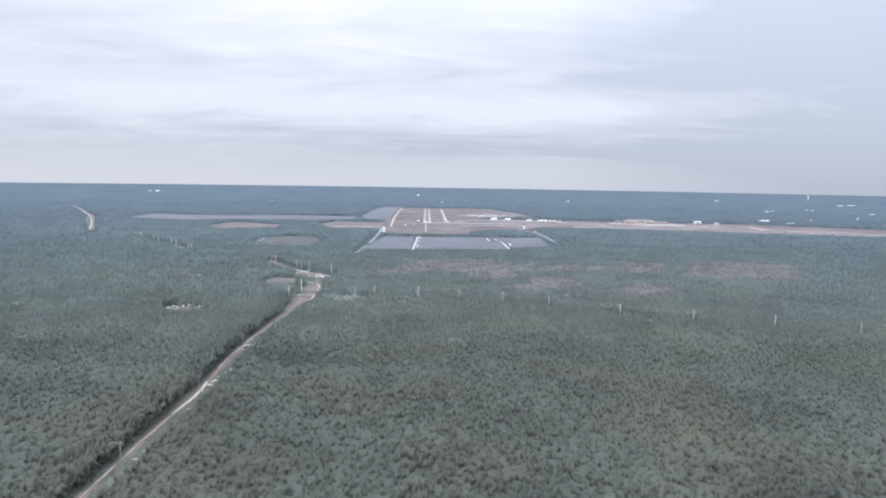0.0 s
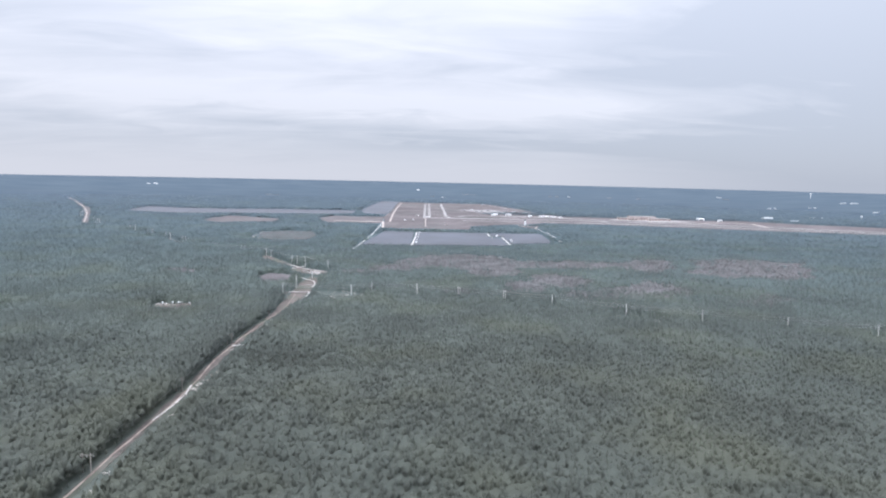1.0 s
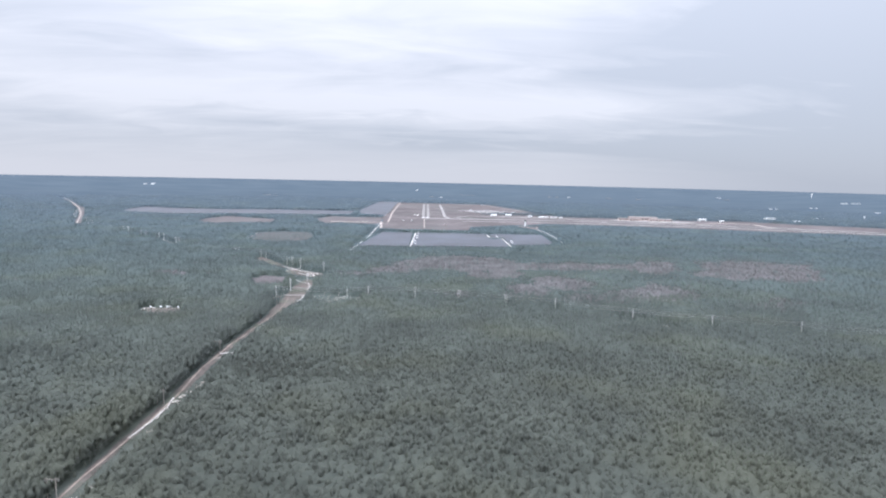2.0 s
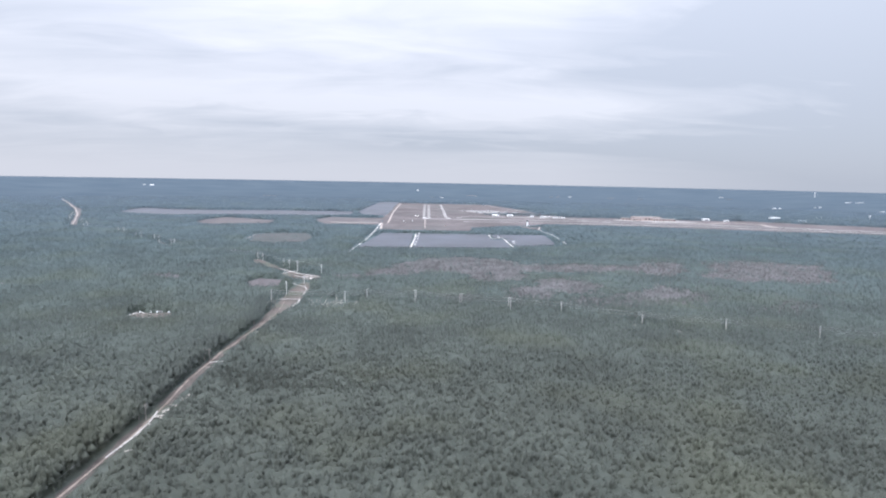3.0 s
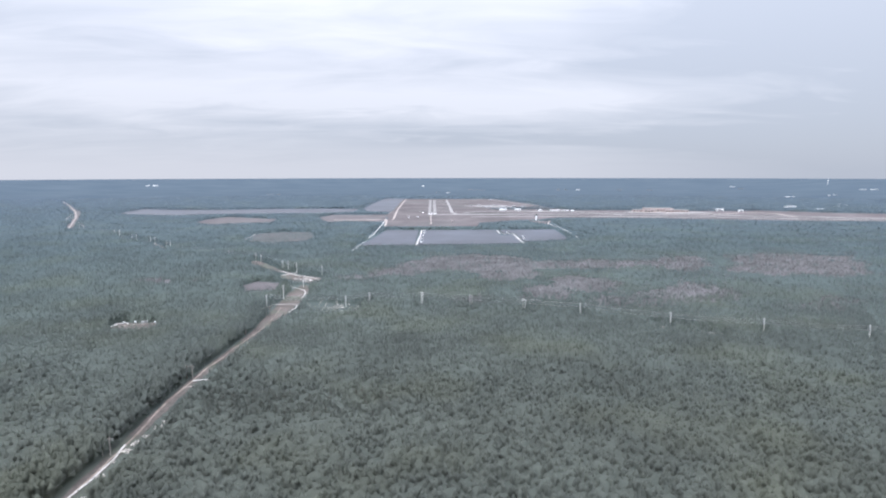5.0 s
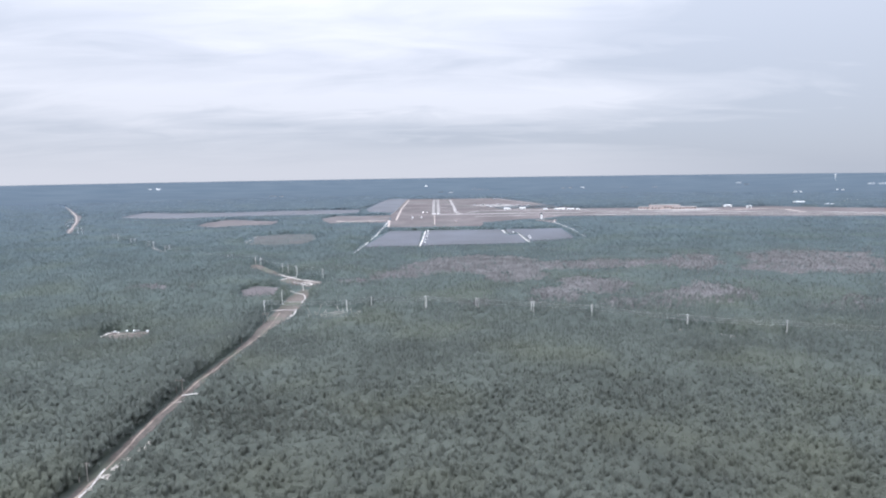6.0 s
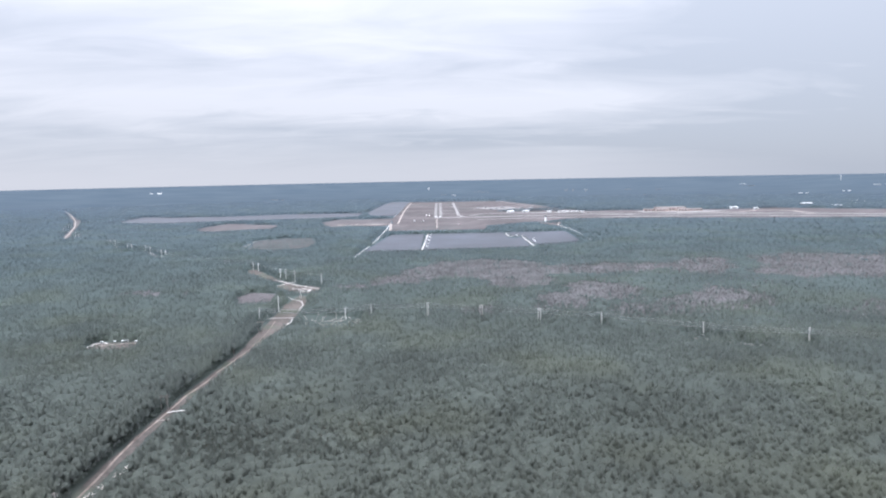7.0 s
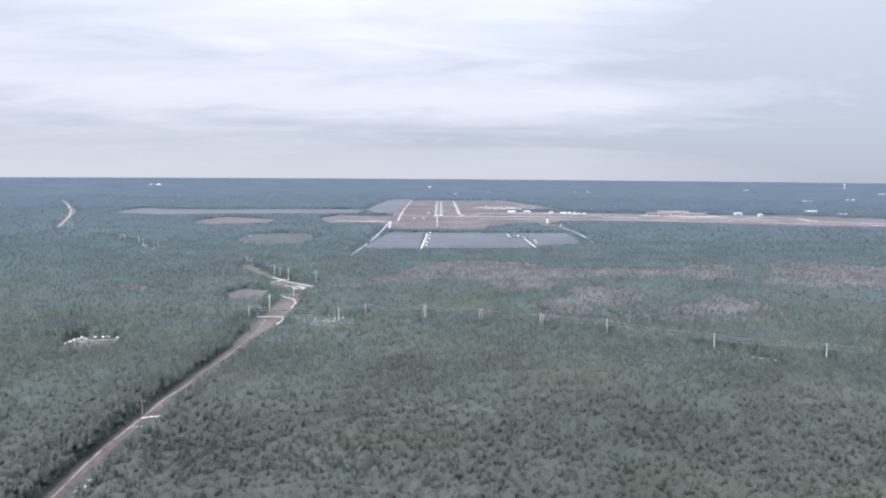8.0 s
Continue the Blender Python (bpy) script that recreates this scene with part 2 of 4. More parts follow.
def empty(name, x=0, y=0, z=0, turn=0.0):
    ob = new(name)
    ob.empty_display_size = 1
    ob.matrix_world = pose(x, y, z, 0, 0, math.degrees(turn))
    return ob


def rise(x, y):
    """The height of the ground: flat, lifted towards the rim so that the horizon fits the camera's view."""
    s = max(0.0, (math.hypot(x, y - 90) - 3000) / 1890)
    return 76 * s * s


def ragged(pts, step, jag, seed=0):
    """An outline with wavering edges."""
    out = []
    for i, (x0, y0) in enumerate(pts):
        x1, y1 = pts[(i + 1) % len(pts)]
        n = max(1, int(math.hypot(x1 - x0, y1 - y0) / step))
        for k in range(n):
            x, y = x0 + (x1 - x0) * k / n, y0 + (y1 - y0) * k / n
            v = noise.noise_vector((x / step * 0.7, y / step * 0.7, seed))
            out.append((x + v.x * jag, y + v.y * jag))
    return out


def slab(name, pts, z, mat, label, category, kind="structure", thick=0.3):
    bm = bmesh.new()
    top = [bm.verts.new((x, y, z)) for x, y in pts]
    low = [bm.verts.new((x, y, z - thick)) for x, y in pts]
    bm.faces.new(top)
    n = len(pts)
    for i in range(n):
        bm.faces.new((top[i], low[i], low[(i + 1) % n], top[(i + 1) % n]))
    bmesh.ops.triangulate(bm, faces=[f for f in bm.faces if len(f.verts) > 4])
    return tagged(finish(name, bm, mat), label, category, kind=kind)


def along(pts, step):
    out = []
    for (x0, y0), (x1, y1) in zip(pts, pts[1:]):
        n = max(1, int(math.hypot(x1 - x0, y1 - y0) / step))
        out += [(x0 + (x1 - x0) * k / n, y0 + (y1 - y0) * k / n) for k in range(n)]
    return out + [pts[-1]]


def ribbon(name, pts, width, z, mat, label, category, step=6.0, waver=0.25, kind="structure"):
    """A road or track along a line, with edges that waver a little."""
    line = along(pts, step)
    left, right = [], []
    for i, (x, y) in enumerate(line):
        x0, y0 = line[max(0, i - 1)]
        x1, y1 = line[min(len(line) - 1, i + 1)]
        d = math.hypot(x1 - x0, y1 - y0) or 1
        nx, ny = -(y1 - y0) / d, (x1 - x0) / d
        v = noise.noise_vector((x * 0.11, y * 0.11, width))
        a, b = width / 2 * (1 + v.x * waver * 2), width / 2 * (1 + v.y * waver * 2)
        s = v.z * width * waver
        left.append((x + nx * (a + s), y + ny * (a + s)))
        right.append((x - nx * (b - s), y - ny * (b - s)))
    bm = bmesh.new()
    lv = [[bm.verts.new((x, y, h)) for x, y in side] for side in (left, right) for h in (z, z - 0.3)]
    for i in range(len(line) - 1):
        bm.faces.new((lv[0][i], lv[2][i], lv[2][i + 1], lv[0][i + 1]))
        bm.faces.new((lv[0][i], lv[0][i + 1], lv[1][i + 1], lv[1][i]))
        bm.faces.new((lv[2][i], lv[3][i], lv[3][i + 1], lv[2][i + 1]))
    return tagged(finish(name, bm, mat), label, category, kind=kind)


# ---- the ground ----
def make_ground():
    rings = [0] + [60 * 1.075 ** i for i in range(62)]
    rings = [r for r in rings if r < 3350] + [3350]
    n = 128
    bm = bmesh.new()
    prev = [bm.verts.new((0, 90, 0))]
    for r in rings[1:]:
        cur = []
        for k in range(n):
            a = 2 * math.pi * k / n
            x, y = r * math.cos(a), 90 + r * math.sin(a)
            cur.append(bm.verts.new((x, y, rise(x, y))))
        for k in range(n):
            k1 = (k + 1) % n
            if len(prev) == 1:
                bm.faces.new((prev[0], cur[k], cur[k1]))
            else:
                bm.faces.new((prev[k], cur[k], cur[k1], prev[k1]))
        prev = cur
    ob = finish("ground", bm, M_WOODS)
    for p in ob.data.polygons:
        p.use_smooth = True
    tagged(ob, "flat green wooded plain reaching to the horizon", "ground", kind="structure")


make_ground()

def make_backdrop():
    """The blue distance: a ring of far woods, glowing with painted haze, that rises to the horizon."""
    m = bpy.data.materials.new("glowing_haze_blue")
    m.use_nodes = True
    nt = m.node_tree
    b = nt.nodes["Principled BSDF"]
    geo, n, ramp = nt.nodes.new("ShaderNodeNewGeometry"), nt.nodes.new("ShaderNodeTexNoise"), nt.nodes.new("ShaderNodeValToRGB")
    mp = nt.nodes.new("ShaderNodeMapping")
    mp.inputs["Scale"].default_value = (0.004, 0.011, 0.0)
    n.inputs["Scale"].default_value, n.inputs["Detail"].default_value = 1.0, 5
    ramp.color_ramp.elements[0].position, ramp.color_ramp.elements[1].position = 0.35, 0.7
    ramp.color_ramp.elements[0].color, ramp.color_ramp.elements[1].color = (0.046, 0.057, 0.062, 1), (0.068, 0.081, 0.085, 1)
    link(nt, geo.outputs["Position"], mp.inputs[0])
    link(nt, mp.outputs[0], n.inputs["Vector"])
    link(nt, n.outputs["Fac"], ramp.inputs[0])
    link(nt, ramp.outputs[0], b.inputs["Base Color"])
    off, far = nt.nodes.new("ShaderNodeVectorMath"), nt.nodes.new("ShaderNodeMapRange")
    off.operation = "DISTANCE"          # haze painted as a blue glow that grows with the distance
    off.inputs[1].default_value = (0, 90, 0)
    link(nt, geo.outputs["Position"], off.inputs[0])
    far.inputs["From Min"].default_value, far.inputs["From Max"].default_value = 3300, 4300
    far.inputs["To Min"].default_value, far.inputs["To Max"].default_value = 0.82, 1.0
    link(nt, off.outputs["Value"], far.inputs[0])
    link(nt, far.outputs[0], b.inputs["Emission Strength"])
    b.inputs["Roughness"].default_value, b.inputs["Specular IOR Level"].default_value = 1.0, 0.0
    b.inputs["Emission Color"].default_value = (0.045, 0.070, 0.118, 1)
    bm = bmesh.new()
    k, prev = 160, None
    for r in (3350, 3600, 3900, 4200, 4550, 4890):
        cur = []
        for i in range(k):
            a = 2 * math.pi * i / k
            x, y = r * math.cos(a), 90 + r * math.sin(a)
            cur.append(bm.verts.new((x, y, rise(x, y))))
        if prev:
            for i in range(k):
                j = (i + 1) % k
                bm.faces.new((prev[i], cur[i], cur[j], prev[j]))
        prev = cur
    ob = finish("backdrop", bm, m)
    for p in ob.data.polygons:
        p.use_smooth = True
    tagged(ob, "wooded distance below the horizon with a painted blue haze glow", "distance", kind="structure")


make_backdrop()

# ---- outlines in plan ----
CORRIDOR = [(-138.8, 60), (-138.6, 400), (-139.9, 430), (-140.4, 488), (-139.4, 524), (-136.8, 563), (-135.2, 606), (-138, 675), (-139, 715), (-141, 762), (-137, 806), (-128, 800), (-121, 763), (-120, 731), (-119, 675), (-124, 648), (-126, 606), (-128.5, 571), (-131.5, 534), (-131.5, 477), (-129.5, 430), (-128, 395), (-128.5, 60)]
STRIP = [(-138.8, 60), (-138.6, 400), (-139.9, 430), (-140.4, 488), (-139.4, 524), (-136.8, 563), (-135.2, 606), (-138, 675), (-139, 715), (-141, 762), (-137, 806), (-128, 800), (-121, 763), (-120, 731), (-119, 675), (-124, 648), (-127, 606), (-130, 571), (-133, 534), (-135, 477), (-134, 430), (-132.5, 395), (-134, 360), (-134.5, 60)]
YARD = [(-176, 862), (-170, 884), (-196, 912), (-250, 990), (-236, 1000), (-200, 940), (-178, 902), (-152, 872), (-118, 846), (-122, 828), (-133, 818), (-154, 836)]
BRUSH = [(-117, 708), (-105, 711), (-75, 700), (-58, 694), (-60, 682), (-74, 676), (-88, 668), (-104, 680)]
PATCH = [(-200, 797), (-192, 827), (-164, 818), (-156, 783), (-171, 772), (-188, 772)]
FARM = [(-254, 616), (-254, 632), (-244, 632), (-232, 629), (-224, 634), (-214, 626), (-227, 612)]
SOLAR_WEST = [(-85, 1445), (-16, 1447), (-19, 1180), (-110, 1175)]
SOLAR_MIDDLE = [(-9, 1447), (148, 1445), (144, 1337), (153, 1333), (171, 1345), (165, 1200), (-15, 1180)]
SOLAR_EAST = [(154, 1445), (275, 1452), (266, 1330), (262, 1262), (216, 1240), (174, 1225), (177, 1379), (155, 1372)]
SOLAR_STRIP = [(-926, 2036), (-947, 2243), (-835, 2191), (-653, 2180), (-487, 2229), (-232, 2226), (-222, 2100), (-343, 2042), (-440, 2032), (-599, 2016), (-736, 1953), (-848, 1992)]
SOLAR_NORTH = [(-213, 2228), (-205, 2700), (-190, 3015), (-105, 3025), (-112, 2239), (-114, 2060), (-198, 2139)]
AIRFIELD = [(-110, 3030), (307, 2974), (400, 2560), (430, 2250), (480, 2140), (700, 2120), (925, 2075), (1068, 2105), (1190, 2000), (1300, 1950), (1420, 1890), (1900, 1700), (1900, 1540), (1420, 1590), (1085, 1660), (914, 1695), (738, 1745), (550, 1797), (345, 1815), (290, 1745), (240, 1735), (125, 1650), (122, 1546), (-81, 1556), (-98, 1556), (-102, 1754), (-116, 1935), (-110, 2147)]
REDFIELD = [(-572, 1681), (-576, 1772), (-554, 1878), (-463, 1822), (-393, 1788), (-387, 1696), (-481, 1654), (-513, 1636)]
FIELD = [(-319, 1246), (-344, 1392), (-296, 1429), (-241, 1421), (-212, 1316), (-223, 1243), (-265, 1224)]
FARMYARD = [(-301, 1857), (-263, 1960), (-198, 1945), (-118, 1960), (-104, 1760), (-112, 1690), (-209, 1727), (-244, 1689)]
FAR_CUT = [(-1570, 2858), (-1498, 2758), (-1303, 2457), (-1077, 2104), (-941, 1843), (-836, 1628), (-742, 1450), (-771, 1486), (-829, 1581), (-881, 1692), (-978, 1884), (-1084, 2075), (-1291, 2419)]
TOWERYARD = [(255, 1700), (300, 1712), (314, 1690), (292, 1610), (276, 1650)]
SWAMPS = [
    [(-113, 826), (-74, 824), (-40, 851), (1, 852), (30, 879), (54, 853), (74, 809), (97, 802), (124, 820), (136, 895), (181, 911), (190, 945), (153, 961), (123, 1004), (75, 1030), (35, 1017), (-19, 975), (-45, 926), (-66, 863), (-101, 842)],
    [(27, 697), (34, 715), (54, 718), (52, 693)],
    [(99, 746), (120, 783), (154, 769), (135, 718), (139, 692), (170, 668), (165, 656), (151, 685), (116, 699), (99, 714)],
    [(163, 938), (151, 883), (249, 896), (294, 930), (299, 878), (336, 852), (361, 903), (365, 968), (338, 972), (313, 943), (268, 951), (217, 977)],
    [(424, 994), (505, 1028), (556, 1010), (602, 990), (585, 934), (503, 811), (472, 821), (435, 838), (404, 826), (400, 854), (362, 845), (365, 880), (424, 947)],
    [(162, 706), (203, 725), (249, 757), (276, 784), (303, 778), (310, 746), (302, 709), (267, 673), (256, 687), (231, 672), (207, 658), (177, 662), (156, 671)],
    [(158, 784), (177, 814), (193, 811), (196, 769), (190, 729), (163, 728), (153, 746)],
    [(320, 645), (361, 679), (389, 686), (373, 630), (353, 605), (341, 620)],
    [(-316, 816), (-318, 836), (-299, 839), (-284, 823), (-285, 805), (-300, 802)],
    [(-256, 807), (-253, 817), (-237, 816), (-236, 802)],
    [(167, 958), (235, 980), (299, 962), (362, 1007), (392, 986), (348, 882), (323, 905), (251, 915), (157, 900)],
    [(125, 755), (139, 823), (177, 839), (205, 818), (204, 770), (168, 742)],
    [(374, 866), (399, 880), (430, 876), (426, 850), (387, 848)],
    [(315, 655), (353, 690), (400, 712), (420, 690), (362, 655), (324, 645)]]
MIXED = [(120, 670), (230, 620), (420, 590), (560, 680), (640, 860), (640, 1040), (420, 1010), (160, 990), (90, 860)]      # bare trees among pines
CROWNS = 0.985      # pulls the plan of the swamps towards the camera, so that their crowns fit its view
SWAMPS = [[(x * CROWNS, 100 + (y - 100) * CROWNS) for x, y in pts] for pts in SWAMPS]

slab("dirt_clearing", ragged(STRIP, 7, 1.5), 0.10, M_SOIL, "long straight strip of bare brown soil cut through pine woods", "clearing")
slab("dirt_clearing", ragged(YARD, 9, 2.0, 3), 0.10, M_SOIL, "brown soil clearing where power lines and tracks meet", "clearing")
slab("brush_clearing", ragged(BRUSH, 7, 2.5, 4), 0.09, M_UNDER, "cleared strip of green brush beside the power line", "clearing")
slab("bare_patch", ragged(PATCH, 4, 6, 5), 0.09, M_FALLOW, "bare mauve-brown patch among the woods", "clearing")
slab("farm_clearing", ragged(FARM, 5, 1.5, 6), 0.09, M_SOIL, "small sandy homestead clearing in the woods", "clearing")
for k, pts in enumerate(SWAMPS):
    slab("swamp_floor", ragged(pts, 14, 5, 20 + k), 0.05 + 0.004 * k, M_LITTER, "grey-brown leaf litter under bare swamp trees", "ground")
slab("airfield_grass", ragged(AIRFIELD, 60, 5, 8), 0.12, M_GRASS, "dry brown grass of the airfield", "grass")
slab("fallow_field", ragged(REDFIELD, 30, 10, 9), 0.12, M_FALLOW, "reddish bare fallow field edged by woods", "field")
slab("scrub_field", ragged(FIELD, 14, 12, 10), 0.12, M_FIELD, "brownish scrub field edged by woods", "field")
slab("bare_ground", ragged(FARMYARD, 30, 8, 11), 0.12, M_FALLOW, "bare reddish ground beside the airfield", "clearing")
slab("road_cutting", ragged(FAR_CUT, 50, 6, 12), 0.12, M_FALLOW, "distant winding road cutting of bare soil", "clearing")
slab("tower_yard", ragged(TOWERYARD, 15, 2, 13), 0.20, M_FALLOW, "bare yard round the control tower", "clearing")
for pts, soil in ((SOLAR_WEST, M_FIELD), (SOLAR_MIDDLE, M_FIELD), (SOLAR_EAST, M_FIELD), (SOLAR_STRIP, M_PALEGRASS), (SOLAR_NORTH, M_PALEGRASS)):
    cx, cy = sum(p[0] for p in pts) / len(pts), sum(p[1] for p in pts) / len(pts)
    slab("solar_ground", [(cx + (x - cx) * 1.015, cy + (y - cy) * 1.02) for x, y in pts], 0.10, soil, "mown grass under rows of solar panels", "ground")

TRACK = [(-137, 60), (-137, 300), (-135, 360), (-136, 408), (-138, 430), (-139, 450), (-138, 483), (-138, 509), (-135, 532), (-135, 550), (-132, 575), (-130, 600), (-129, 629), (-130, 655), (-133, 690)]
road_lines = []


def road(name, line, width, mat, label):
    """A road or track on the ground; the woods keep clear of it."""
    z = 0.24 + 0.012 * len(road_lines) if line[0][1] < 3200 else rise(*line[0]) + 1.5
    ribbon(name, line, width, z, mat, label, "track" if "track" in name else "road", step=5 if width < 3 else 20)
    road_lines.append((line, width))


road("dirt_track", TRACK[:9], 1.0, M_DIRT, "sandy dirt track along the straight clearing")
road("dirt_track", TRACK[8:], 0.6, M_DIRT, "faint stretch of the dirt track")
road("dirt_track", [(-136, 395), (-134, 380), (-134, 360), (-136, 340)], 0.75, M_SAND, "bright sandy stretch beside the dirt track")
road("dirt_track", [(-138, 483), (-135, 485), (-129, 486), (-128, 482)], 1.3, M_SAND, "short sandy spur off the dirt track")
road("dirt_track", [(-139, 472), (-132, 474)], 1.0, M_TRACK, "faint sandy spur off the dirt track")
road("dirt_track", [(-143, 702), (-131, 702), (-121, 702)], 1.2, M_SAND, "pale sandy track crossing the clearing")
road("dirt_track", [(-120, 703), (-119, 685), (-121, 668)], 1.2, M_SAND, "pale sandy track turning into the woods")
road("dirt_track", [(-186, 908), (-169, 887), (-154, 869), (-123, 843)], 1.5, M_SAND, "sandy track through the upper clearing")
road("dirt_track", [(-176, 866), (-167, 879), (-159, 893)], 1.2, M_SAND, "sandy track crossing the upper clearing")
road("dirt_track", [(-154, 848), (-146, 842), (-133, 824), (-131, 836), (-142, 846)], 1.7, M_SAND, "bright sand loop in the upper clearing")
road("dirt_track", [(-147, 798), (-139, 784), (-129, 776), (-123, 758), (-122, 731)], 0.8, M_SAND, "pale track winding down the clearing")
road("dirt_track", [(182, 608), (196, 604), (212, 592), (216, 589)], 1.2, M_TRACK, "service track below the power line")
road("dirt_track", [(214, 590), (228, 582)], 2.2, M_SAND, "bright sandy stretch of the service track")
road("dirt_track", [(-253, 617), (-252, 627), (-248, 632), (-243, 628)], 1.3, M_SAND, "white sand drive of the homestead")
road("dirt_track", [(-252, 619), (-240, 624), (-228, 628), (-218, 627)], 0.9, M_TRACK, "sandy path through the homestead")
road("dirt_track", [(-392, 582), (-378, 598)], 2.0, M_SAND, "bright sandy track end in the woods")
road("dirt_track", [(-331, 1263), (-336, 1309), (-344, 1392)], 2.2, M_TRACK, "pale sandy track along the scrub field")
road("dirt_track", [(-600, 1350), (-545, 1292), (-480, 1228), (-424, 1147)], 1.3, M_TRACK, "faint track cut below a far power line")
road("dirt_track", [(-429, 1142), (-424, 1147), (-418, 1146)], 2.4, M_SAND, "patch of white sand at the foot of a pole")
road("gravel_road", [(-107, 1772), (-105, 1588), (-106, 1363), (-110, 1248), (-113, 1180), (-117, 1100)], 1.6, M_SAND, "white gravel road beside the solar farm")
road("gravel_road", [(-10, 1450), (-12, 1330), (-17, 1180)], 2.2, M_SAND, "white gravel road between solar arrays")
road("gravel_road", [(150, 1457), (148, 1368), (173, 1380), (170, 1205)], 2.2, M_SAND, "pale gravel road winding between solar arrays")
road("gravel_road", [(309, 1697), (292, 1616), (297, 1503), (293, 1385), (284, 1270)], 1.3, M_SAND, "sandy road leading from the tower into the woods")
road("gravel_road", [(262, 1708), (280, 1664), (291, 1617), (310, 1697)], 2.0, M_TRACK, "sandy loop road at the control tower")
road("perimeter_road", [(-95, 2960), (-97, 2240), (-88, 1755)], 4.5, M_TRACK, "pale perimeter road of the airfield")
road("perimeter_road", [(-104, 1740), (-100, 1660), (-95, 1562)], 5.0, M_TRACK, "pale end of the perimeter road")
road("perimeter_road", [(-240, 1745), (-170, 1740), (-104, 1745)], 14.0, M_TRACK, "wide sandy strip beside the airfield")
road("far_road", [(-1815, 3190), (-1531, 2807), (-1307, 2457), (-1109, 2130), (-972, 1884), (-859, 1659), (-800, 1540)], 3.0, M_TRACK, "distant pale road winding into the woods")
road("far_road", [(290, 2960), (350, 2600), (395, 2440)], 7.0, M_CONCRETE, "road along the airfield's edge")
road("far_road", [(250, 3950), (330, 3780)], 9.0, M_TRACK, "distant road through the woods")


# ---- airfield pavements ----
def quad(name, pts, z, mat, label, category):
    return slab(name, pts, z, mat, label, category)


runway = quad("runway", [(4, 1951), (28, 1953), (36, 2879), (10, 2875)], 0.66, M_ASPHALT, "long pale concrete runway with a worn dark middle", "runway")
def runway_part(name, pts, z, mat, label):
    bm = bmesh.new()
    top = [bm.verts.new((x, y, z)) for x, y in pts]
    low = [bm.verts.new((x, y, z - 0.08)) for x, y in pts]
    bm.faces.new(top)
    for i in range(len(pts)):
        bm.faces.new((top[i], low[i], low[(i + 1) % len(pts)], top[(i + 1) % len(pts)]))
    return part(name, bm, mat, runway, label)


runway_part("worn_lane", [(12.5, 1975), (19.5, 1976), (26.5, 2870), (19.5, 2870)], 0.70, M_FALLOW, "dark tyre-worn middle lane")
for k in range(8):
    x = 6.2 + k * 2.65 + (0.5 if k > 3 else -0.5)
    runway_part("threshold_stripe", [(x, 1962), (x + 1.3, 1962), (x + 1.5, 1990), (x + 0.2, 1990)], 0.74, M_PAINT, "white painted stripe")
quad("runway_end", [(2, 1930), (31, 1933), (30, 1955), (2, 1953)], 0.62, M_ASPHALT, "asphalt blast pad at the runway's end", "pavement")
ribbon("approach_lane", [(10, 1600), (12, 1930)], 3.0, 0.60, M_TRACK, "pale line of the approach lights' service lane", "lane", step=30)
ribbon("taxiway", [(85, 2880), (82, 2400), (77, 2040), (88, 1975), (60, 1950)], 9.0, 0.60, M_CONCRETE, "pale parallel taxiway", "taxiway", step=30, waver=0.02)
for y, w in ((2100, 7), (2300, 7), (2560, 7), (2860, 8)):
    ribbon("taxiway", [(26 + (y - 1951) * 0.008, y), (84, y + 6)], w, 0.58, M_ASPHALT, "short asphalt taxiway link", "taxiway", step=30, waver=0.02)
ribbon("runway_crossing", [(20, 1946), (200, 1950), (374, 1953), (603, 1928), (833, 1875), (996, 1815), (1151, 1758), (1500, 1640), (1880, 1545)], 21.0, 0.56, M_CONCRETE, "long cross runway of pale concrete", "runway", step=60, waver=0.01)
ribbon("taxiway", [(121, 1850), (252, 1861), (376, 1852), (565, 1837), (759, 1808), (949, 1751), (1104, 1700), (1500, 1600), (1880, 1540)], 15.0, 0.54, M_CONCRETE, "pale taxiway along the cross runway", "taxiway", step=60, waver=0.05)
ribbon("taxiway", [(110, 2010), (150, 2080), (240, 2090), (440, 2060), (640, 1985), (860, 1905), (1000, 1860), (1133, 1790)], 11.0, 0.60, M_CONCRETE, "pale taxiway serving the terminal apron", "taxiway", step=50, waver=0.05)
ribbon("taxiway", [(440, 2060), (520, 1960), (560, 1902)], 11.0, 0.58, M_CONCRETE, "pale diagonal taxiway", "taxiway", step=40, waver=0.05)
ribbon("taxiway", [(700, 1950), (780, 1945), (873, 1938), (940, 1985), (985, 1985), (1026, 1937), (1015, 1860), (1010, 1812)], 13.0, 0.58, M_TRACK, "pale curving taxiway", "taxiway", step=40, waver=0.05)
quad("apron", ragged([(134, 2440), (276, 2490), (300, 2400), (315, 2270), (240, 2230), (225, 2290), (146, 2400)], 30, 6), 0.55, M_ASPHALT, "pale parking apron among hangars", "apron")
quad("apron", ragged([(600, 2020), (640, 2075), (800, 2050), (880, 1985), (760, 1960)], 30, 4), 0.55, M_CONCRETE, "pale apron before the terminal", "apron")
quad("apron", ragged([(220, 2095), (232, 2120), (470, 2092), (460, 2070)], 30, 3), 0.57, M_ASPHALT, "asphalt apron before the hangars", "apron")


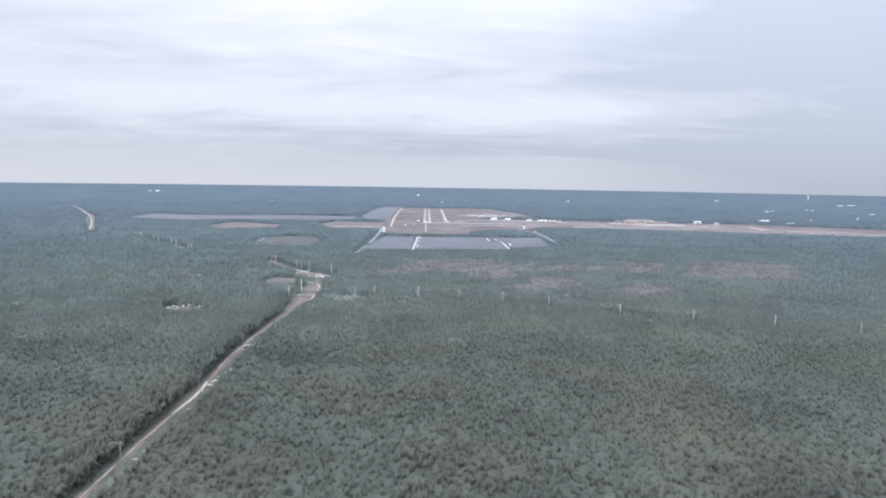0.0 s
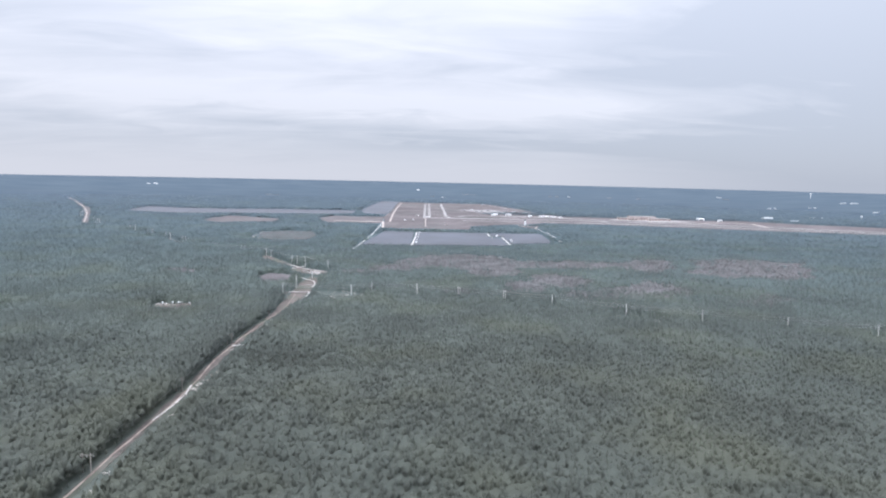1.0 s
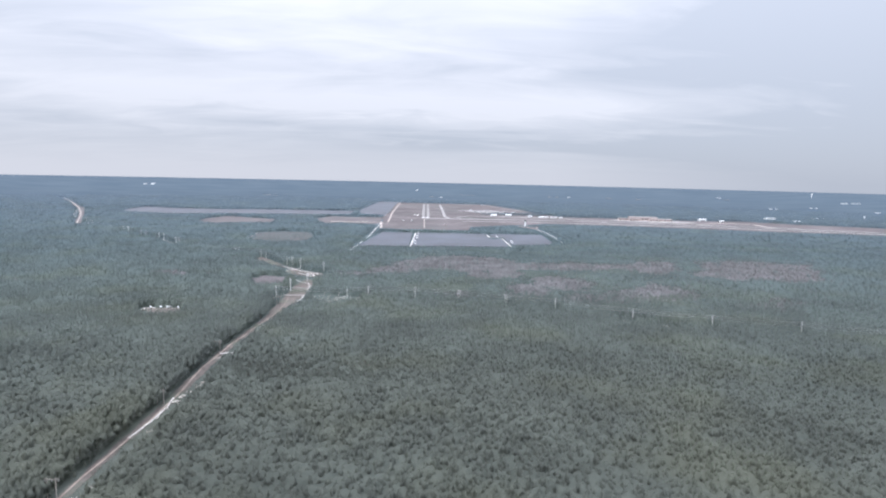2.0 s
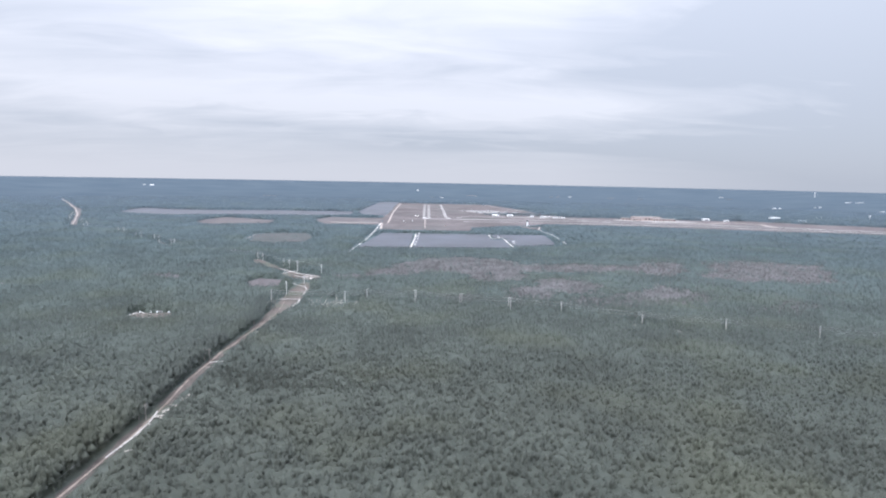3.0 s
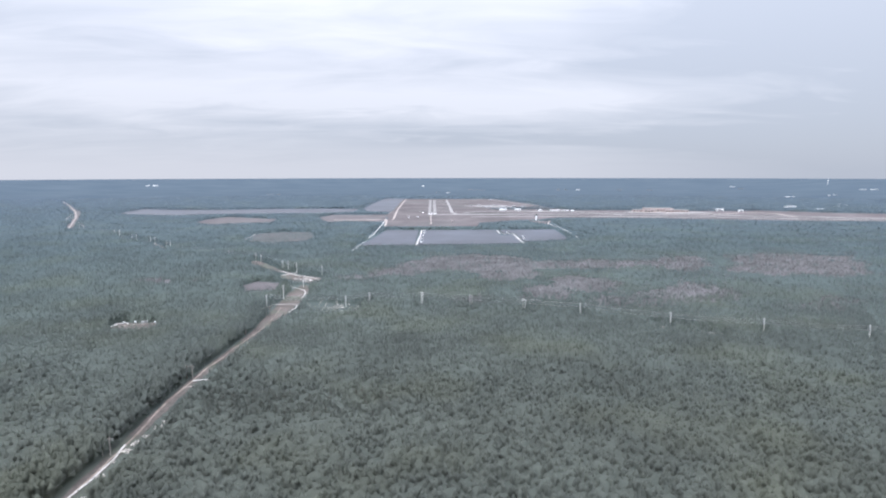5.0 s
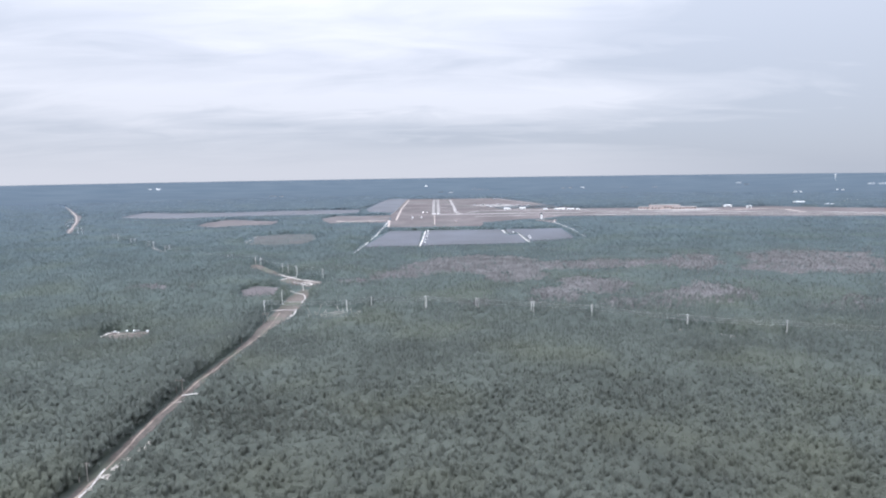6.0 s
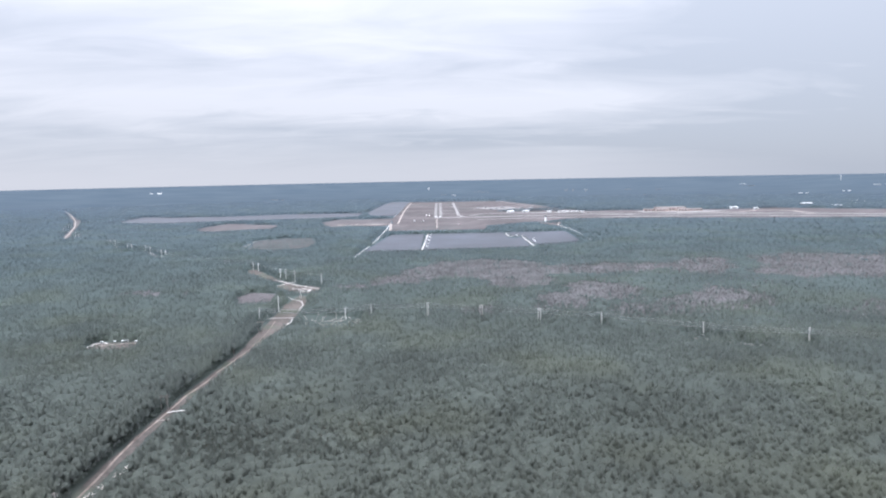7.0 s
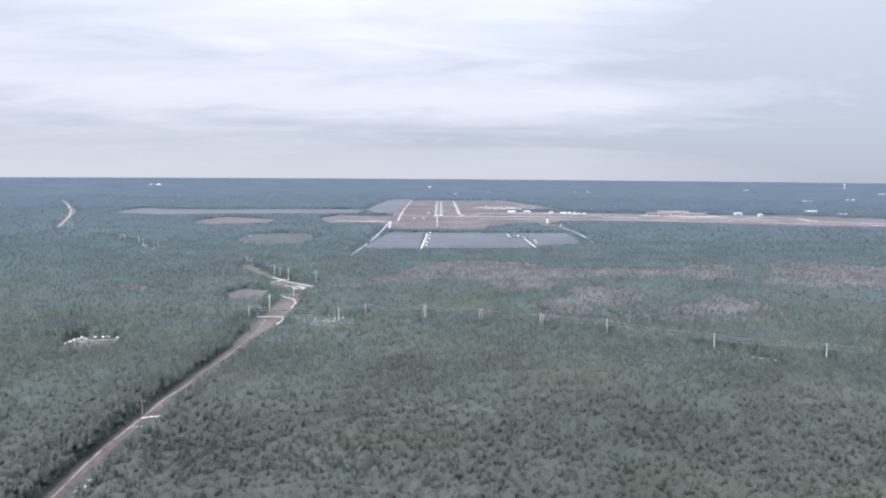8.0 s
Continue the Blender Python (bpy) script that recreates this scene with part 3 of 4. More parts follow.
# ---- buildings ----
def building(name, x, y, w, d, h, wall, roof, label, category, turn=0.0, pitch=0.25, doors=1):
    z = max(rise(x, y), 0.55)
    ob = tagged(empty(name, x, y, z, turn), label, category)
    bm = bmesh.new()
    box(bm, 0, 0, 0, w, d, h)
    part("wall", bm, wall, ob)
    bm = bmesh.new()
    e, top = 0.03 * w, h + pitch * h
    ring = [(-w / 2 - e, -d / 2 - e), (w / 2 + e, -d / 2 - e), (w / 2 + e, d / 2 + e), (-w / 2 - e, d / 2 + e)]
    lo = [bm.verts.new((px, py, h)) for px, py in ring]
    ed = [bm.verts.new((px, py, h + 0.25)) for px, py in ring]
    ri = [bm.verts.new((-w / 2 - e, 0, top + 0.25)), bm.verts.new((w / 2 + e, 0, top + 0.25))]
    bm.faces.new(lo[::-1])
    for i in range(4):
        bm.faces.new((lo[i], lo[(i + 1) % 4], ed[(i + 1) % 4], ed[i]))
    bm.faces.new((ed[0], ed[1], ri[1], ri[0]))
    bm.faces.new((ed[2], ed[3], ri[0], ri[1]))
    bm.faces.new((ed[1], ed[2], ri[1]))
    bm.faces.new((ed[3], ed[0], ri[0]))
    part("roof", bm, roof, ob)
    for k in range(doors):
        bm = bmesh.new()
        box(bm, (k + 0.5) * w / doors - w / 2, -d / 2 - 0.06, 0, w / doors * 0.6, 0.2, h * 0.72)
        part("door", bm, M_GREY, ob, "grey sliding door")
    return ob


for x, y, w, d, h in ((243, 2126, 20, 12, 4.4), (292, 2134, 18, 12, 4.4), (360, 2102, 12, 10, 3.4), (391, 2092, 8, 8, 2.8), (401, 2094, 8, 8, 3.0), (413, 2092, 9, 8, 2.8), (428, 2082, 8, 8, 2.6), (440, 2080, 7, 7, 2.6), (455, 2074, 9, 8, 2.6)):
    building("hangar", x, y, w, d, h, M_WHITE, M_WHITE, "white metal hangar with a low gabled roof", "hangar", doors=2)
for x, y, w, d, h in ((200, 2330, 14, 10, 4), (222, 2350, 12, 9, 4), (262, 2290, 16, 10, 4.5), (280, 2330, 12, 10, 4), (310, 2360, 18, 10, 4), (205, 2265, 15, 9, 4), (250, 2410, 18, 10, 4), (330, 2300, 14, 10, 4), (345, 2340, 16, 9, 4), (372, 2280, 18, 10, 4), (385, 2240, 14, 10, 4), (190, 2420, 12, 9, 4), (160, 2405, 12, 8, 3.5), (275, 2860, 12, 9, 5), (232, 2190, 12, 9, 4)):
    building("hangar", x, y, w * 0.8, d, h * 0.68, M_GREY, M_GREY, "low grey hangar building on the apron", "hangar", doors=2)


def terminal():
    ob = tagged(empty("terminal_building", 715, 2050, 0.55, radians(-8)), "long salmon-walled airport terminal with a flat pale roof", "terminal")
    for x, y, w, d, h in ((0, 0, 86, 30, 11), (-30, -25, 34, 19, 7), (34, -24, 38, 17, 7), (-60, -6, 33, 20, 6), (66, -10, 45, 18, 6)):
        bm = bmesh.new()
        box(bm, x, y, 0, w, d, h)
        part("wall", bm, M_SALMON, ob)
        bm = bmesh.new()
        box(bm, x, y, h, w + 2, d + 2, 0.8)
        part("roof", bm, M_CONCRETE, ob)
        for k in range(int(w // 9)):
            bm = bmesh.new()
            box(bm, x - w / 2 + 5 + k * 9, y - d / 2 - 0.08, h * 0.25, 5.5, 0.25, h * 0.4)
            part("window", bm, M_DARKGLASS, ob, "dark glass window band")


terminal()


def control_tower():
    ob = tagged(empty("control_tower", 282, 1728, 0.2), "white concrete control tower with a dark glass cab", "control tower")
    bm = bmesh.new()
    bmesh.ops.create_cone(bm, cap_ends=True, segments=8, radius1=2.0, radius2=1.8, depth=11, matrix=Matrix.Translation((0, 0, 5.5)))
    part("shaft", bm, M_WHITE, ob)
    bm = bmesh.new()
    bmesh.ops.create_cone(bm, cap_ends=True, segments=8, radius1=1.8, radius2=3.0, depth=1.0, matrix=Matrix.Translation((0, 0, 11.7)))
    part("collar", bm, M_WHITE, ob)
    bm = bmesh.new()
    bmesh.ops.create_cone(bm, cap_ends=True, segments=8, radius1=2.9, radius2=3.4, depth=2.6, matrix=Matrix.Translation((0, 0, 13.5)))
    part("cab", bm, M_DARKGLASS, ob, "dark glass cab")
    bm = bmesh.new()
    bmesh.ops.create_cone(bm, cap_ends=True, segments=8, radius1=3.7, radius2=3.4, depth=0.6, matrix=Matrix.Translation((0, 0, 14.9)))
    part("roof", bm, M_GREY, ob)
    bm = bmesh.new()
    rod(bm, (0, 0, 15.1), (0, 0, 17.5), 0.12, 0.05)
    part("mast", bm, M_STEEL, ob)
    bm = bmesh.new()
    box(bm, 5, 2, 0, 6, 5, 2.4)
    part("annex", bm, M_GREY, ob)


control_tower()
def town_building(x, y, w, d, h, wall, label):
    far = y > 2600
    if far:
        w, d, h = w * 0.65, d * 0.5, h * 0.32
    building("distant_building" if far else "building", x, y, w, d, h, wall, wall if wall is M_WHITE else M_CONCRETE, label, "building", doors=0 if far else 1, pitch=0.1)


town_building(925, 2085, 22, 14, 6, M_WHITE, "white building behind the cross runway")
town_building(905, 2100, 16, 12, 5, M_GREY, "grey building behind the cross runway")
town_building(971, 2041, 12, 10, 5, M_WHITE, "small white building behind the cross runway")
town_building(1198, 2166, 30, 18, 9, M_WHITE, "white building behind the cross runway")
town_building(1130, 2110, 60, 20, 4, M_GREY, "long low grey building behind the cross runway")
town_building(1417, 2277, 34, 16, 5, M_WHITE, "long white warehouse among woods")
town_building(1452, 2282, 26, 14, 5, M_WHITE, "white warehouse among woods")
town_building(1232, 2064, 22, 14, 6, M_WHITE, "white building among woods")
town_building(1260, 2030, 50, 14, 3, M_GREY, "long low grey building among woods")
town_building(1320, 1990, 40, 14, 3, M_GREY, "long low grey building among woods")
town_building(1480, 2100, 30, 14, 4, M_GREY, "low grey building among woods")
town_building(1700, 3053, 24, 14, 8, M_WHITE, "distant white building among woods")
town_building(1726, 3050, 14, 12, 8, M_WHITE, "distant white building among woods")
town_building(1946, 3126, 14, 12, 8, M_WHITE, "distant white building among woods")
town_building(1972, 3123, 16, 12, 8, M_WHITE, "distant white building among woods")
town_building(2334, 3447, 50, 20, 9, M_WHITE, "distant white warehouse among woods")
town_building(2390, 3437, 60, 20, 8, M_WHITE, "distant white warehouse among woods")
town_building(2079, 2844, 30, 16, 7, M_WHITE, "distant white warehouse among woods")
town_building(1835, 3877, 40, 20, 9, M_WHITE, "distant white building among woods")
town_building(1813, 3735, 46, 20, 7, M_GREY, "distant pale warehouse among woods")
town_building(826, 3867, 26, 14, 8, M_GREY, "distant grey building among woods")
town_building(783, 3868, 30, 14, 8, M_GREY, "distant grey building among woods")
town_building(899, 3867, 30, 14, 9, M_WHITE, "distant white building among woods")
town_building(1129, 3807, 50, 14, 6, M_GREY, "distant grey building among woods")
town_building(1287, 3746, 44, 14, 6, M_GREY, "distant grey building among woods")
town_building(1052, 3286, 24, 12, 5, M_GREY, "distant grey building among woods")
town_building(-1681, 4072, 34, 20, 20, M_WHITE, "distant white tower block above the woods")
town_building(-1725, 4065, 26, 20, 14, M_WHITE, "distant white block above the woods")
town_building(-28, 4262, 22, 16, 18, M_WHITE, "distant white tower block above the woods")
town_building(60, 3700, 40, 16, 5, M_GREY, "distant grey building among woods")
town_building(116, 3660, 34, 16, 6, M_WHITE, "distant white building among woods")
town_building(-836, 3505, 60, 16, 6, M_GREY, "distant pale sheds among woods")
town_building(-790, 3490, 30, 14, 6, M_GREY, "distant pale shed among woods")


def water_tower(x, y, h, r, label):
    ob = tagged(empty("water_tower", x, y, rise(x, y)), label, "water tower")
    bm = bmesh.new()
    rod(bm, (0, 0, 0), (0, 0, h), r * 0.32, r * 0.22, 10)
    part("stem", bm, M_WHITE, ob)
    bm = bmesh.new()
    bmesh.ops.create_uvsphere(bm, u_segments=16, v_segments=10, radius=r, matrix=Matrix.Translation((0, 0, h)) @ Matrix.Diagonal((1, 1, 0.75, 1)))
    part("tank", bm, M_WHITE, ob)


water_tower(2390, 3835, 24, 5, "tall white water tower on the horizon")
water_tower(1624, 2295, 14, 3.2, "white water tower above the woods")


M_LAMP = bpy.data.materials.new("lamp_glass")
M_LAMP.use_nodes = True
M_LAMP.node_tree.nodes["Principled BSDF"].inputs["Emission Color"].default_value = (1.0, 0.95, 0.88, 1)
M_LAMP.node_tree.nodes["Principled BSDF"].inputs["Emission Strength"].default_value = 4.0


def approach_light(x, y):
    """A low box with a lamp glass towards the approach."""
    ob = tagged(empty("approach_light", x, y, 0.12), "small lit approach light beside the runway", "airfield light", group="approach lights beside the runway")
    bm = bmesh.new()
    box(bm, 0, 0, 0.5, 1.6, 1.2, 0.9)
    part("housing", bm, M_WHITE, ob)
    bm = bmesh.new()
    box(bm, 0, -0.62, 0.65, 1.3, 0.08, 0.6)
    part("lamp", bm, M_LAMP, ob, "glowing white lamp glass")
    for s in (-0.6, 0.6):
        bm = bmesh.new()
        rod(bm, (s, 0, 0), (s, 0, 0.55), 0.1, 0.1, 6)
        part("leg", bm, M_STEEL, ob)


for k in range(4):
    approach_light(-22 + k * 4.2, 2062)
building("equipment_hut", -48, 1818, 4, 3.4, 2.8, M_WHITE, M_WHITE, "small white equipment hut on the airfield grass", "hut", pitch=0.05)
building("equipment_hut", -24, 1822, 4, 3.4, 2.8, M_WHITE, M_WHITE, "small white equipment hut on the airfield grass", "hut", pitch=0.05)
building("equipment_hut", 64, 1680, 5, 4, 2.6, M_SALMON, M_CONCRETE, "small brown equipment hut on the airfield grass", "hut", pitch=0.05)


# ---- solar arrays: rows of tilted tables facing the sun ----
def spans(pts, y):
    xs = []
    for (x0, y0), (x1, y1) in zip(pts, pts[1:] + pts[:1]):
        if (y0 <= y) != (y1 <= y):
            xs.append(x0 + (x1 - x0) * (y - y0) / (y1 - y0))
    xs.sort()
    return list(zip(xs[::2], xs[1::2]))


def solar_array(pts, pitch, depth, label):
    y0, y1 = min(p[1] for p in pts), max(p[1] for p in pts)
    ob = tagged(empty("solar_array", sum(p[0] for p in pts) / len(pts), y0, 0.1), label, "solar panels", group="solar arrays by the airfield")
    ox, oy = ob.location.x, ob.location.y
    tilt = radians(12)
    y = y0 + pitch
    while y < y1:
        for a, b in spans(pts, y):
            if b - a < 3:
                continue
            bm = bmesh.new()
            c, s = math.cos(tilt) * depth / 2, math.sin(tilt) * depth / 2
            x0, x1 = a - ox + 0.8, b - ox - 0.8
            lo = [bm.verts.new(v) for v in ((x0, y - oy - c, 0.45), (x1, y - oy - c, 0.45), (x1, y - oy + c, 0.45 + 2 * s), (x0, y - oy + c, 0.45 + 2 * s))]
            hi = [bm.verts.new(v.co + Vector((0, -0.04, 0.12))) for v in lo]
            bm.faces.new(hi)
            bm.faces.new(lo[::-1])
            for i in range(4):
                bm.faces.new((lo[i], lo[(i + 1) % 4], hi[(i + 1) % 4], hi[i]))
            n = max(2, int((x1 - x0) / 25))
            for k in range(n):
                box(bm, x0 + (k + 0.5) * (x1 - x0) / n, y - oy, 0, 0.25, 0.25, 0.46 + s)
            part("solar_panel", bm, M_PANEL, ob)
        y += pitch


for pts in (SOLAR_WEST, SOLAR_MIDDLE, SOLAR_EAST):
    solar_array(pts, 5.0, 3.9, "ground-mounted rows of dark blue solar panels beside a gravel road")
solar_array(SOLAR_STRIP, 9.0, 5.0, "far strip of solar panel rows between woods")
solar_array(SOLAR_NORTH, 14.0, 9.0, "far block of solar panel rows beside the airfield")
for k, (x, y) in enumerate(((-7, 1425), (-8, 1372), (-9, 1318), (-11, 1260), (178, 1290), (160, 1380), (176, 1262), (-12, 1215))):
    building("inverter_cabin", x + (3 if x < 0 else 4), y, 3.2, 3.2, 2.6, M_WHITE, M_WHITE, "small white inverter cabin beside solar panels", "cabin", doors=1, pitch=0.05)


# ---- power lines ----
def pole(x, y, h, label, twin=0.0, turn=0.0, mat=None, name="power_pole"):
    ob = tagged(empty(name, x, y, 0, turn), label, "power pole", group="poles of the power lines")
    mat = mat or M_POLE
    for s in ((-twin / 2, twin / 2) if twin else (0,)):
        bm = bmesh.new()
        rod(bm, (s, 0, -0.5), (s, 0, h), (0.2 if twin else 0.27 if y < 1000 else 0.36) if mat is M_POLE else 0.26, (0.16 if twin else 0.2) if mat is M_POLE else 0.22, 8)
        part("shaft", bm, mat, ob)
    arms = [(h - 0.9, max(3.2, twin * 1.7))] if twin else [(h - 0.7, 2.4), (h - 2.2, 2.4), (h - 3.7, 2.4)]
    for z, w in arms:
        bm = bmesh.new()
        box(bm, 0, 0.3, z, w, 0.16, 0.22)
        arm = part("crossarm", bm, mat if twin else M_STEEL, ob)
        for s in (-w / 2 + 0.1, 0.0, w / 2 - 0.1) if twin else (-w / 2 + 0.1, w / 2 - 0.1):
            bm = bmesh.new()
            rod(bm, (s, 0.3, z), (s, 0.3, z - 0.8), 0.1, 0.14, 6)
            part("insulator", bm, M_STEEL, arm, "grey steel insulator")
    return ob


LINE = [(-146, 690, 12.4), (-73, 688, 11.5), (-52, 697, 12.5), (-3, 690, 13.5), (42, 684, 12), (88, 665, 12), (135, 650, 11.5), (197, 606, 12), (260, 582, 12.2), (327, 560, 12), (390, 534, 12), (470, 500, 12)]
TWIN = {4: 2.0, 5: 2.0, 3: 1.1}
for k, (x, y, h) in enumerate(LINE):
    x0, y0, _ = LINE[max(0, k - 1)]
    x1, y1, _ = LINE[min(len(LINE) - 1, k + 1)]
    pole(x, y, h, "pale twin-shaft concrete power pole above the woods" if k in TWIN else "tall pale concrete power pole above the woods", TWIN.get(k, 0), math.atan2(y1 - y0, x1 - x0) + math.pi / 2 if k not in TWIN else 0.0)
BACK = [(-139, 727, 14.5), (-133, 795, 9), (-123, 858, 14.5)]
for x, y, h in BACK + [(-157, 878, 15.5), (-172, 900, 14), (-182, 914, 13), (-238, 996, 12), (-228, 985, 11)]:
    pole(x, y, h, "tall pale concrete power pole in the sandy clearing", 0, 0.6)
NORTHWEST = [(-283, 1030, 11), (-412, 1120, 14), (-470, 1205, 14), (-522, 1250, 14), (-590, 1330, 14), (-717, 1446, 14)]
for x, y, h in ((-604, 1346, 13.2), (-580, 1316, 16.4), (-535, 1269, 12.6), (-511, 1234, 16.5), (-480, 1218, 14.2), (-462, 1194, 15.0), (-412, 1120, 16.0), (-415, 1142, 13.4), (-288, 1036, 9.0), (-279, 1025, 11.4), (-717, 1446, 16.0), (-725, 1445, 12.8)):
    pole(x, y, h, "pale power pole above far woods", 0, 0.8)
for x, y, h in ((-862, 1642, 16), (-885, 1692, 16), (-920, 1763, 16), (-935, 1802, 16), (-778, 1541, 14), (-749, 1501, 14)):
    pole(x, y, h, "pale power pole beside the distant road", 0, 0.8)


def cable(points, r, label):
    """One conductor that sags from support to support."""
    bm = bmesh.new()
    line = []
    for a, b in zip(points, points[1:]):
        a, b = Vector(a), Vector(b)
        n = 10
        for k in range(n):
            u = k / n
            line.append(a.lerp(b, u) - Vector((0, 0, (b - a).length * 0.013 * 4 * u * (1 - u))))
    line.append(Vector(points[-1]))
    rings = []
    for p in line:
        rings.append([bm.verts.new((p.x, p.y + r * math.cos(t), p.z + r * math.sin(t))) for t in (0.5, 2.6, 4.7)])
    for a, b in zip(rings, rings[1:]):
        for i in range(3):
            bm.faces.new((a[i], a[(i + 1) % 3], b[(i + 1) % 3], b[i]))
    tagged(finish("power_cable", bm, M_WIRE), label, "cable", group="cables of the power line")


for dz, dy in ((-0.8, 1.1), (-0.8, -1.1), (-2.3, 1.1), (-3.8, 1.1), (-3.8, -1.1)):
    cable([(x, y + dy, h + dz) for x, y, h in LINE], 0.06, "thin grey cable sagging between power poles")
for dx in (-1.5, 1.5):
    cable([(x + dx, y, h - 1) for x, y, h in [(-139.5, 180, 8.7), (-139.5, 283, 8.7), (-139, 384, 8.7), (-141, 487, 8.7), (-138.5, 590, 8.7), (-136, 655, 8.7)] + BACK[:1] + BACK[2:]], 0.02, "thin grey cable sagging between power poles")
    cable([(x + dx, y, h - 1) for x, y, h in [(-123, 858, 14.5), (-157, 878, 15.5), (-182, 914, 13), (-238, 996, 12)] + NORTHWEST], 0.06, "thin grey cable sagging between power poles")

for x, y in ((-139.5, 180), (-139.5, 283), (-139, 384), (-141, 487), (-138.5, 590), (-136, 655)):
    pole(x, y, 8.5, "weathered wooden twin-leg power pole beside the dirt track", 3.4, 0.0, M_WOODPOLE, "wooden_power_pole")


# ---- cleared timber ----
def log_pile(x, y, n, size, seed):
    rnd = random.Random(seed)
    ob = tagged(empty("log_pile", x, y, 0.1, rnd.uniform(0, 3)), "heap of bleached logs and stumps beside the dirt track", "log pile", group="log piles along the clearing")
    for k in range(n):
        a = rnd.uniform(-0.6, 0.6) + (1.5 if rnd.random() < 0.25 else 0)
        l, r = rnd.uniform(0.9, 2.2) * size, rnd.uniform(0.1, 0.2) * size
        px, py, pz = rnd.gauss(0, 1.1 * size), rnd.gauss(0, 0.6 * size), r + rnd.uniform(0, 0.55) * size
        d = Vector((math.cos(a), math.sin(a), rnd.uniform(-0.1, 0.25))) * l / 2
        c = Vector((px, py, pz + abs(d.z)))
        bm = bmesh.new()
        rod(bm, c - d, c + d, r, r * rnd.uniform(0.6, 0.95), 6)
        part("log", bm, M_LOG, ob)


LOGS = ((-129, 265, 10, 0.8), (-129, 291, 12, 0.9), (-131, 281, 9, 0.8), (-129, 347, 8, 0.7), (-132, 364, 10, 0.9), (-133, 378, 10, 0.8), (-132, 387, 18, 1.3), (-131, 396, 14, 1.2), (-130, 403, 12, 1.1), (-128, 414, 14, 1.1), (-128, 421, 10, 0.9), (-129, 420, 8, 0.8), (-131, 252, 8, 0.8), (-128, 408, 6, 0.6), (-129, 516, 8, 0.8), (-127, 548, 8, 0.9), (-129, 565, 9, 0.9), (-126.5, 574, 9, 0.9), (-125, 588, 9, 1.0), (-128, 486, 10, 0.7), (-124, 609, 9, 1.1), (-147, 682, 9, 0.9), (-143, 690, 8, 0.8))
for k, (x, y, n, size) in enumerate(LOGS):
    log_pile(x, y, n, size, k)


def scattered_timber():
    """Bleached stumps, limbs and split trunks left over the brush clearing."""
    rnd = random.Random(41)
    bm = bmesh.new()
    for k in range(95):
        x = rnd.uniform(-117, -52)
        y = rnd.uniform(668, 708) - (x + 90) * 0.05
        a, l, r = rnd.uniform(0, 3.14), rnd.uniform(0.8, 3.0), rnd.uniform(0.1, 0.24)
        up = rnd.choice((0.05, 0.1, 0.2, 0.4, 1.1))
        d = Vector((math.cos(a), math.sin(a), up)) * l / 2
        c = Vector((x, y, 0.2 + abs(d.z)))
        rod(bm, c - d, c + d, r, r * 0.6, 5)
    tagged(finish("scattered_timber", bm, M_LOG), "bleached stumps and split trunks strewn over cleared ground", "timber", kind="stuff")


scattered_timber()

for x, y, w, d, h in ((-239, 631, 1.4, 1.3, 0.8), (-231, 632.5, 2.6, 1.4, 0.9), (-222.5, 630, 1.5, 1.4, 0.9), (-217.5, 628, 1.8, 1.2, 0.9), (-233, 631, 1.6, 1.3, 1.0), (-248, 630, 1.2, 1.2, 0.9)):
    building("homestead_shed", x, y, w, d, h, M_WHITE, M_WHITE, "small white shed in the homestead clearing", "shed", turn=0.2)
building("homestead_shed", 284, 801, 1.2, 1.2, 4.8, M_CONCRETE, M_CONCRETE, "white hut standing among bare swamp trees", "shed")


# ---- the woods ----
def inside(px, py, pts):
    hit = np.zeros(len(px), bool)
    for (x0, y0), (x1, y1) in zip(pts, pts[1:] + pts[:1]):
        if y0 == y1:
            continue
        c = ((y0 <= py) != (y1 <= py)) & (px < x0 + (x1 - x0) * (py - y0) / (y1 - y0))
        hit ^= c
    return hit


def near_line(px, py, line, reach):
    hit = np.zeros(len(px), bool)
    for (x0, y0), (x1, y1) in zip(line, line[1:]):
        dx, dy = x1 - x0, y1 - y0
        u = np.clip(((px - x0) * dx + (py - y0) * dy) / (dx * dx + dy * dy), 0, 1)
        hit |= np.hypot(px - x0 - u * dx, py - y0 - u * dy) < reach
    return hit


OPEN = [CORRIDOR, YARD, BRUSH, PATCH, FARM, SOLAR_WEST, SOLAR_MIDDLE, SOLAR_EAST, SOLAR_STRIP, SOLAR_NORTH, AIRFIELD, REDFIELD, FIELD, FARMYARD, FAR_CUT, TOWERYARD]


def open_land(px, py, tall):
    """Where no tall tree stands: clearings and roads, and a gap towards the camera, so that trees don't hide them."""
    hit = np.zeros(len(px), bool)
    for k in range(6):
        back = tall * np.maximum(py - 100, 0) / 118 * k / 5
        qx, qy = px + back * px / np.maximum(np.abs(py), 50), py + back
        for pts in OPEN:
            hit |= inside(qx, qy, pts)
        for line, width in road_lines:
            hit |= near_line(qx, qy, line, width * 0.5 + (2.4 if k == 0 else 1.5))
        back = 5.0 * np.maximum(py - 100, 0) / 118 * k / 5
        qx, qy = px + back * px / np.maximum(np.abs(py), 50), py + back
        for x, y, n, size in LOGS:
            hit |= (np.abs(qx - x) < 1.8) & (np.abs(qy - y) < 2.5)
        for x, y, h in LINE + BACK:      # the feet of the power poles are kept clear along the camera's line of sight
            hit |= (np.abs(qx - x) < 1.7) & (np.abs(qy - y) < 4)
    return hit


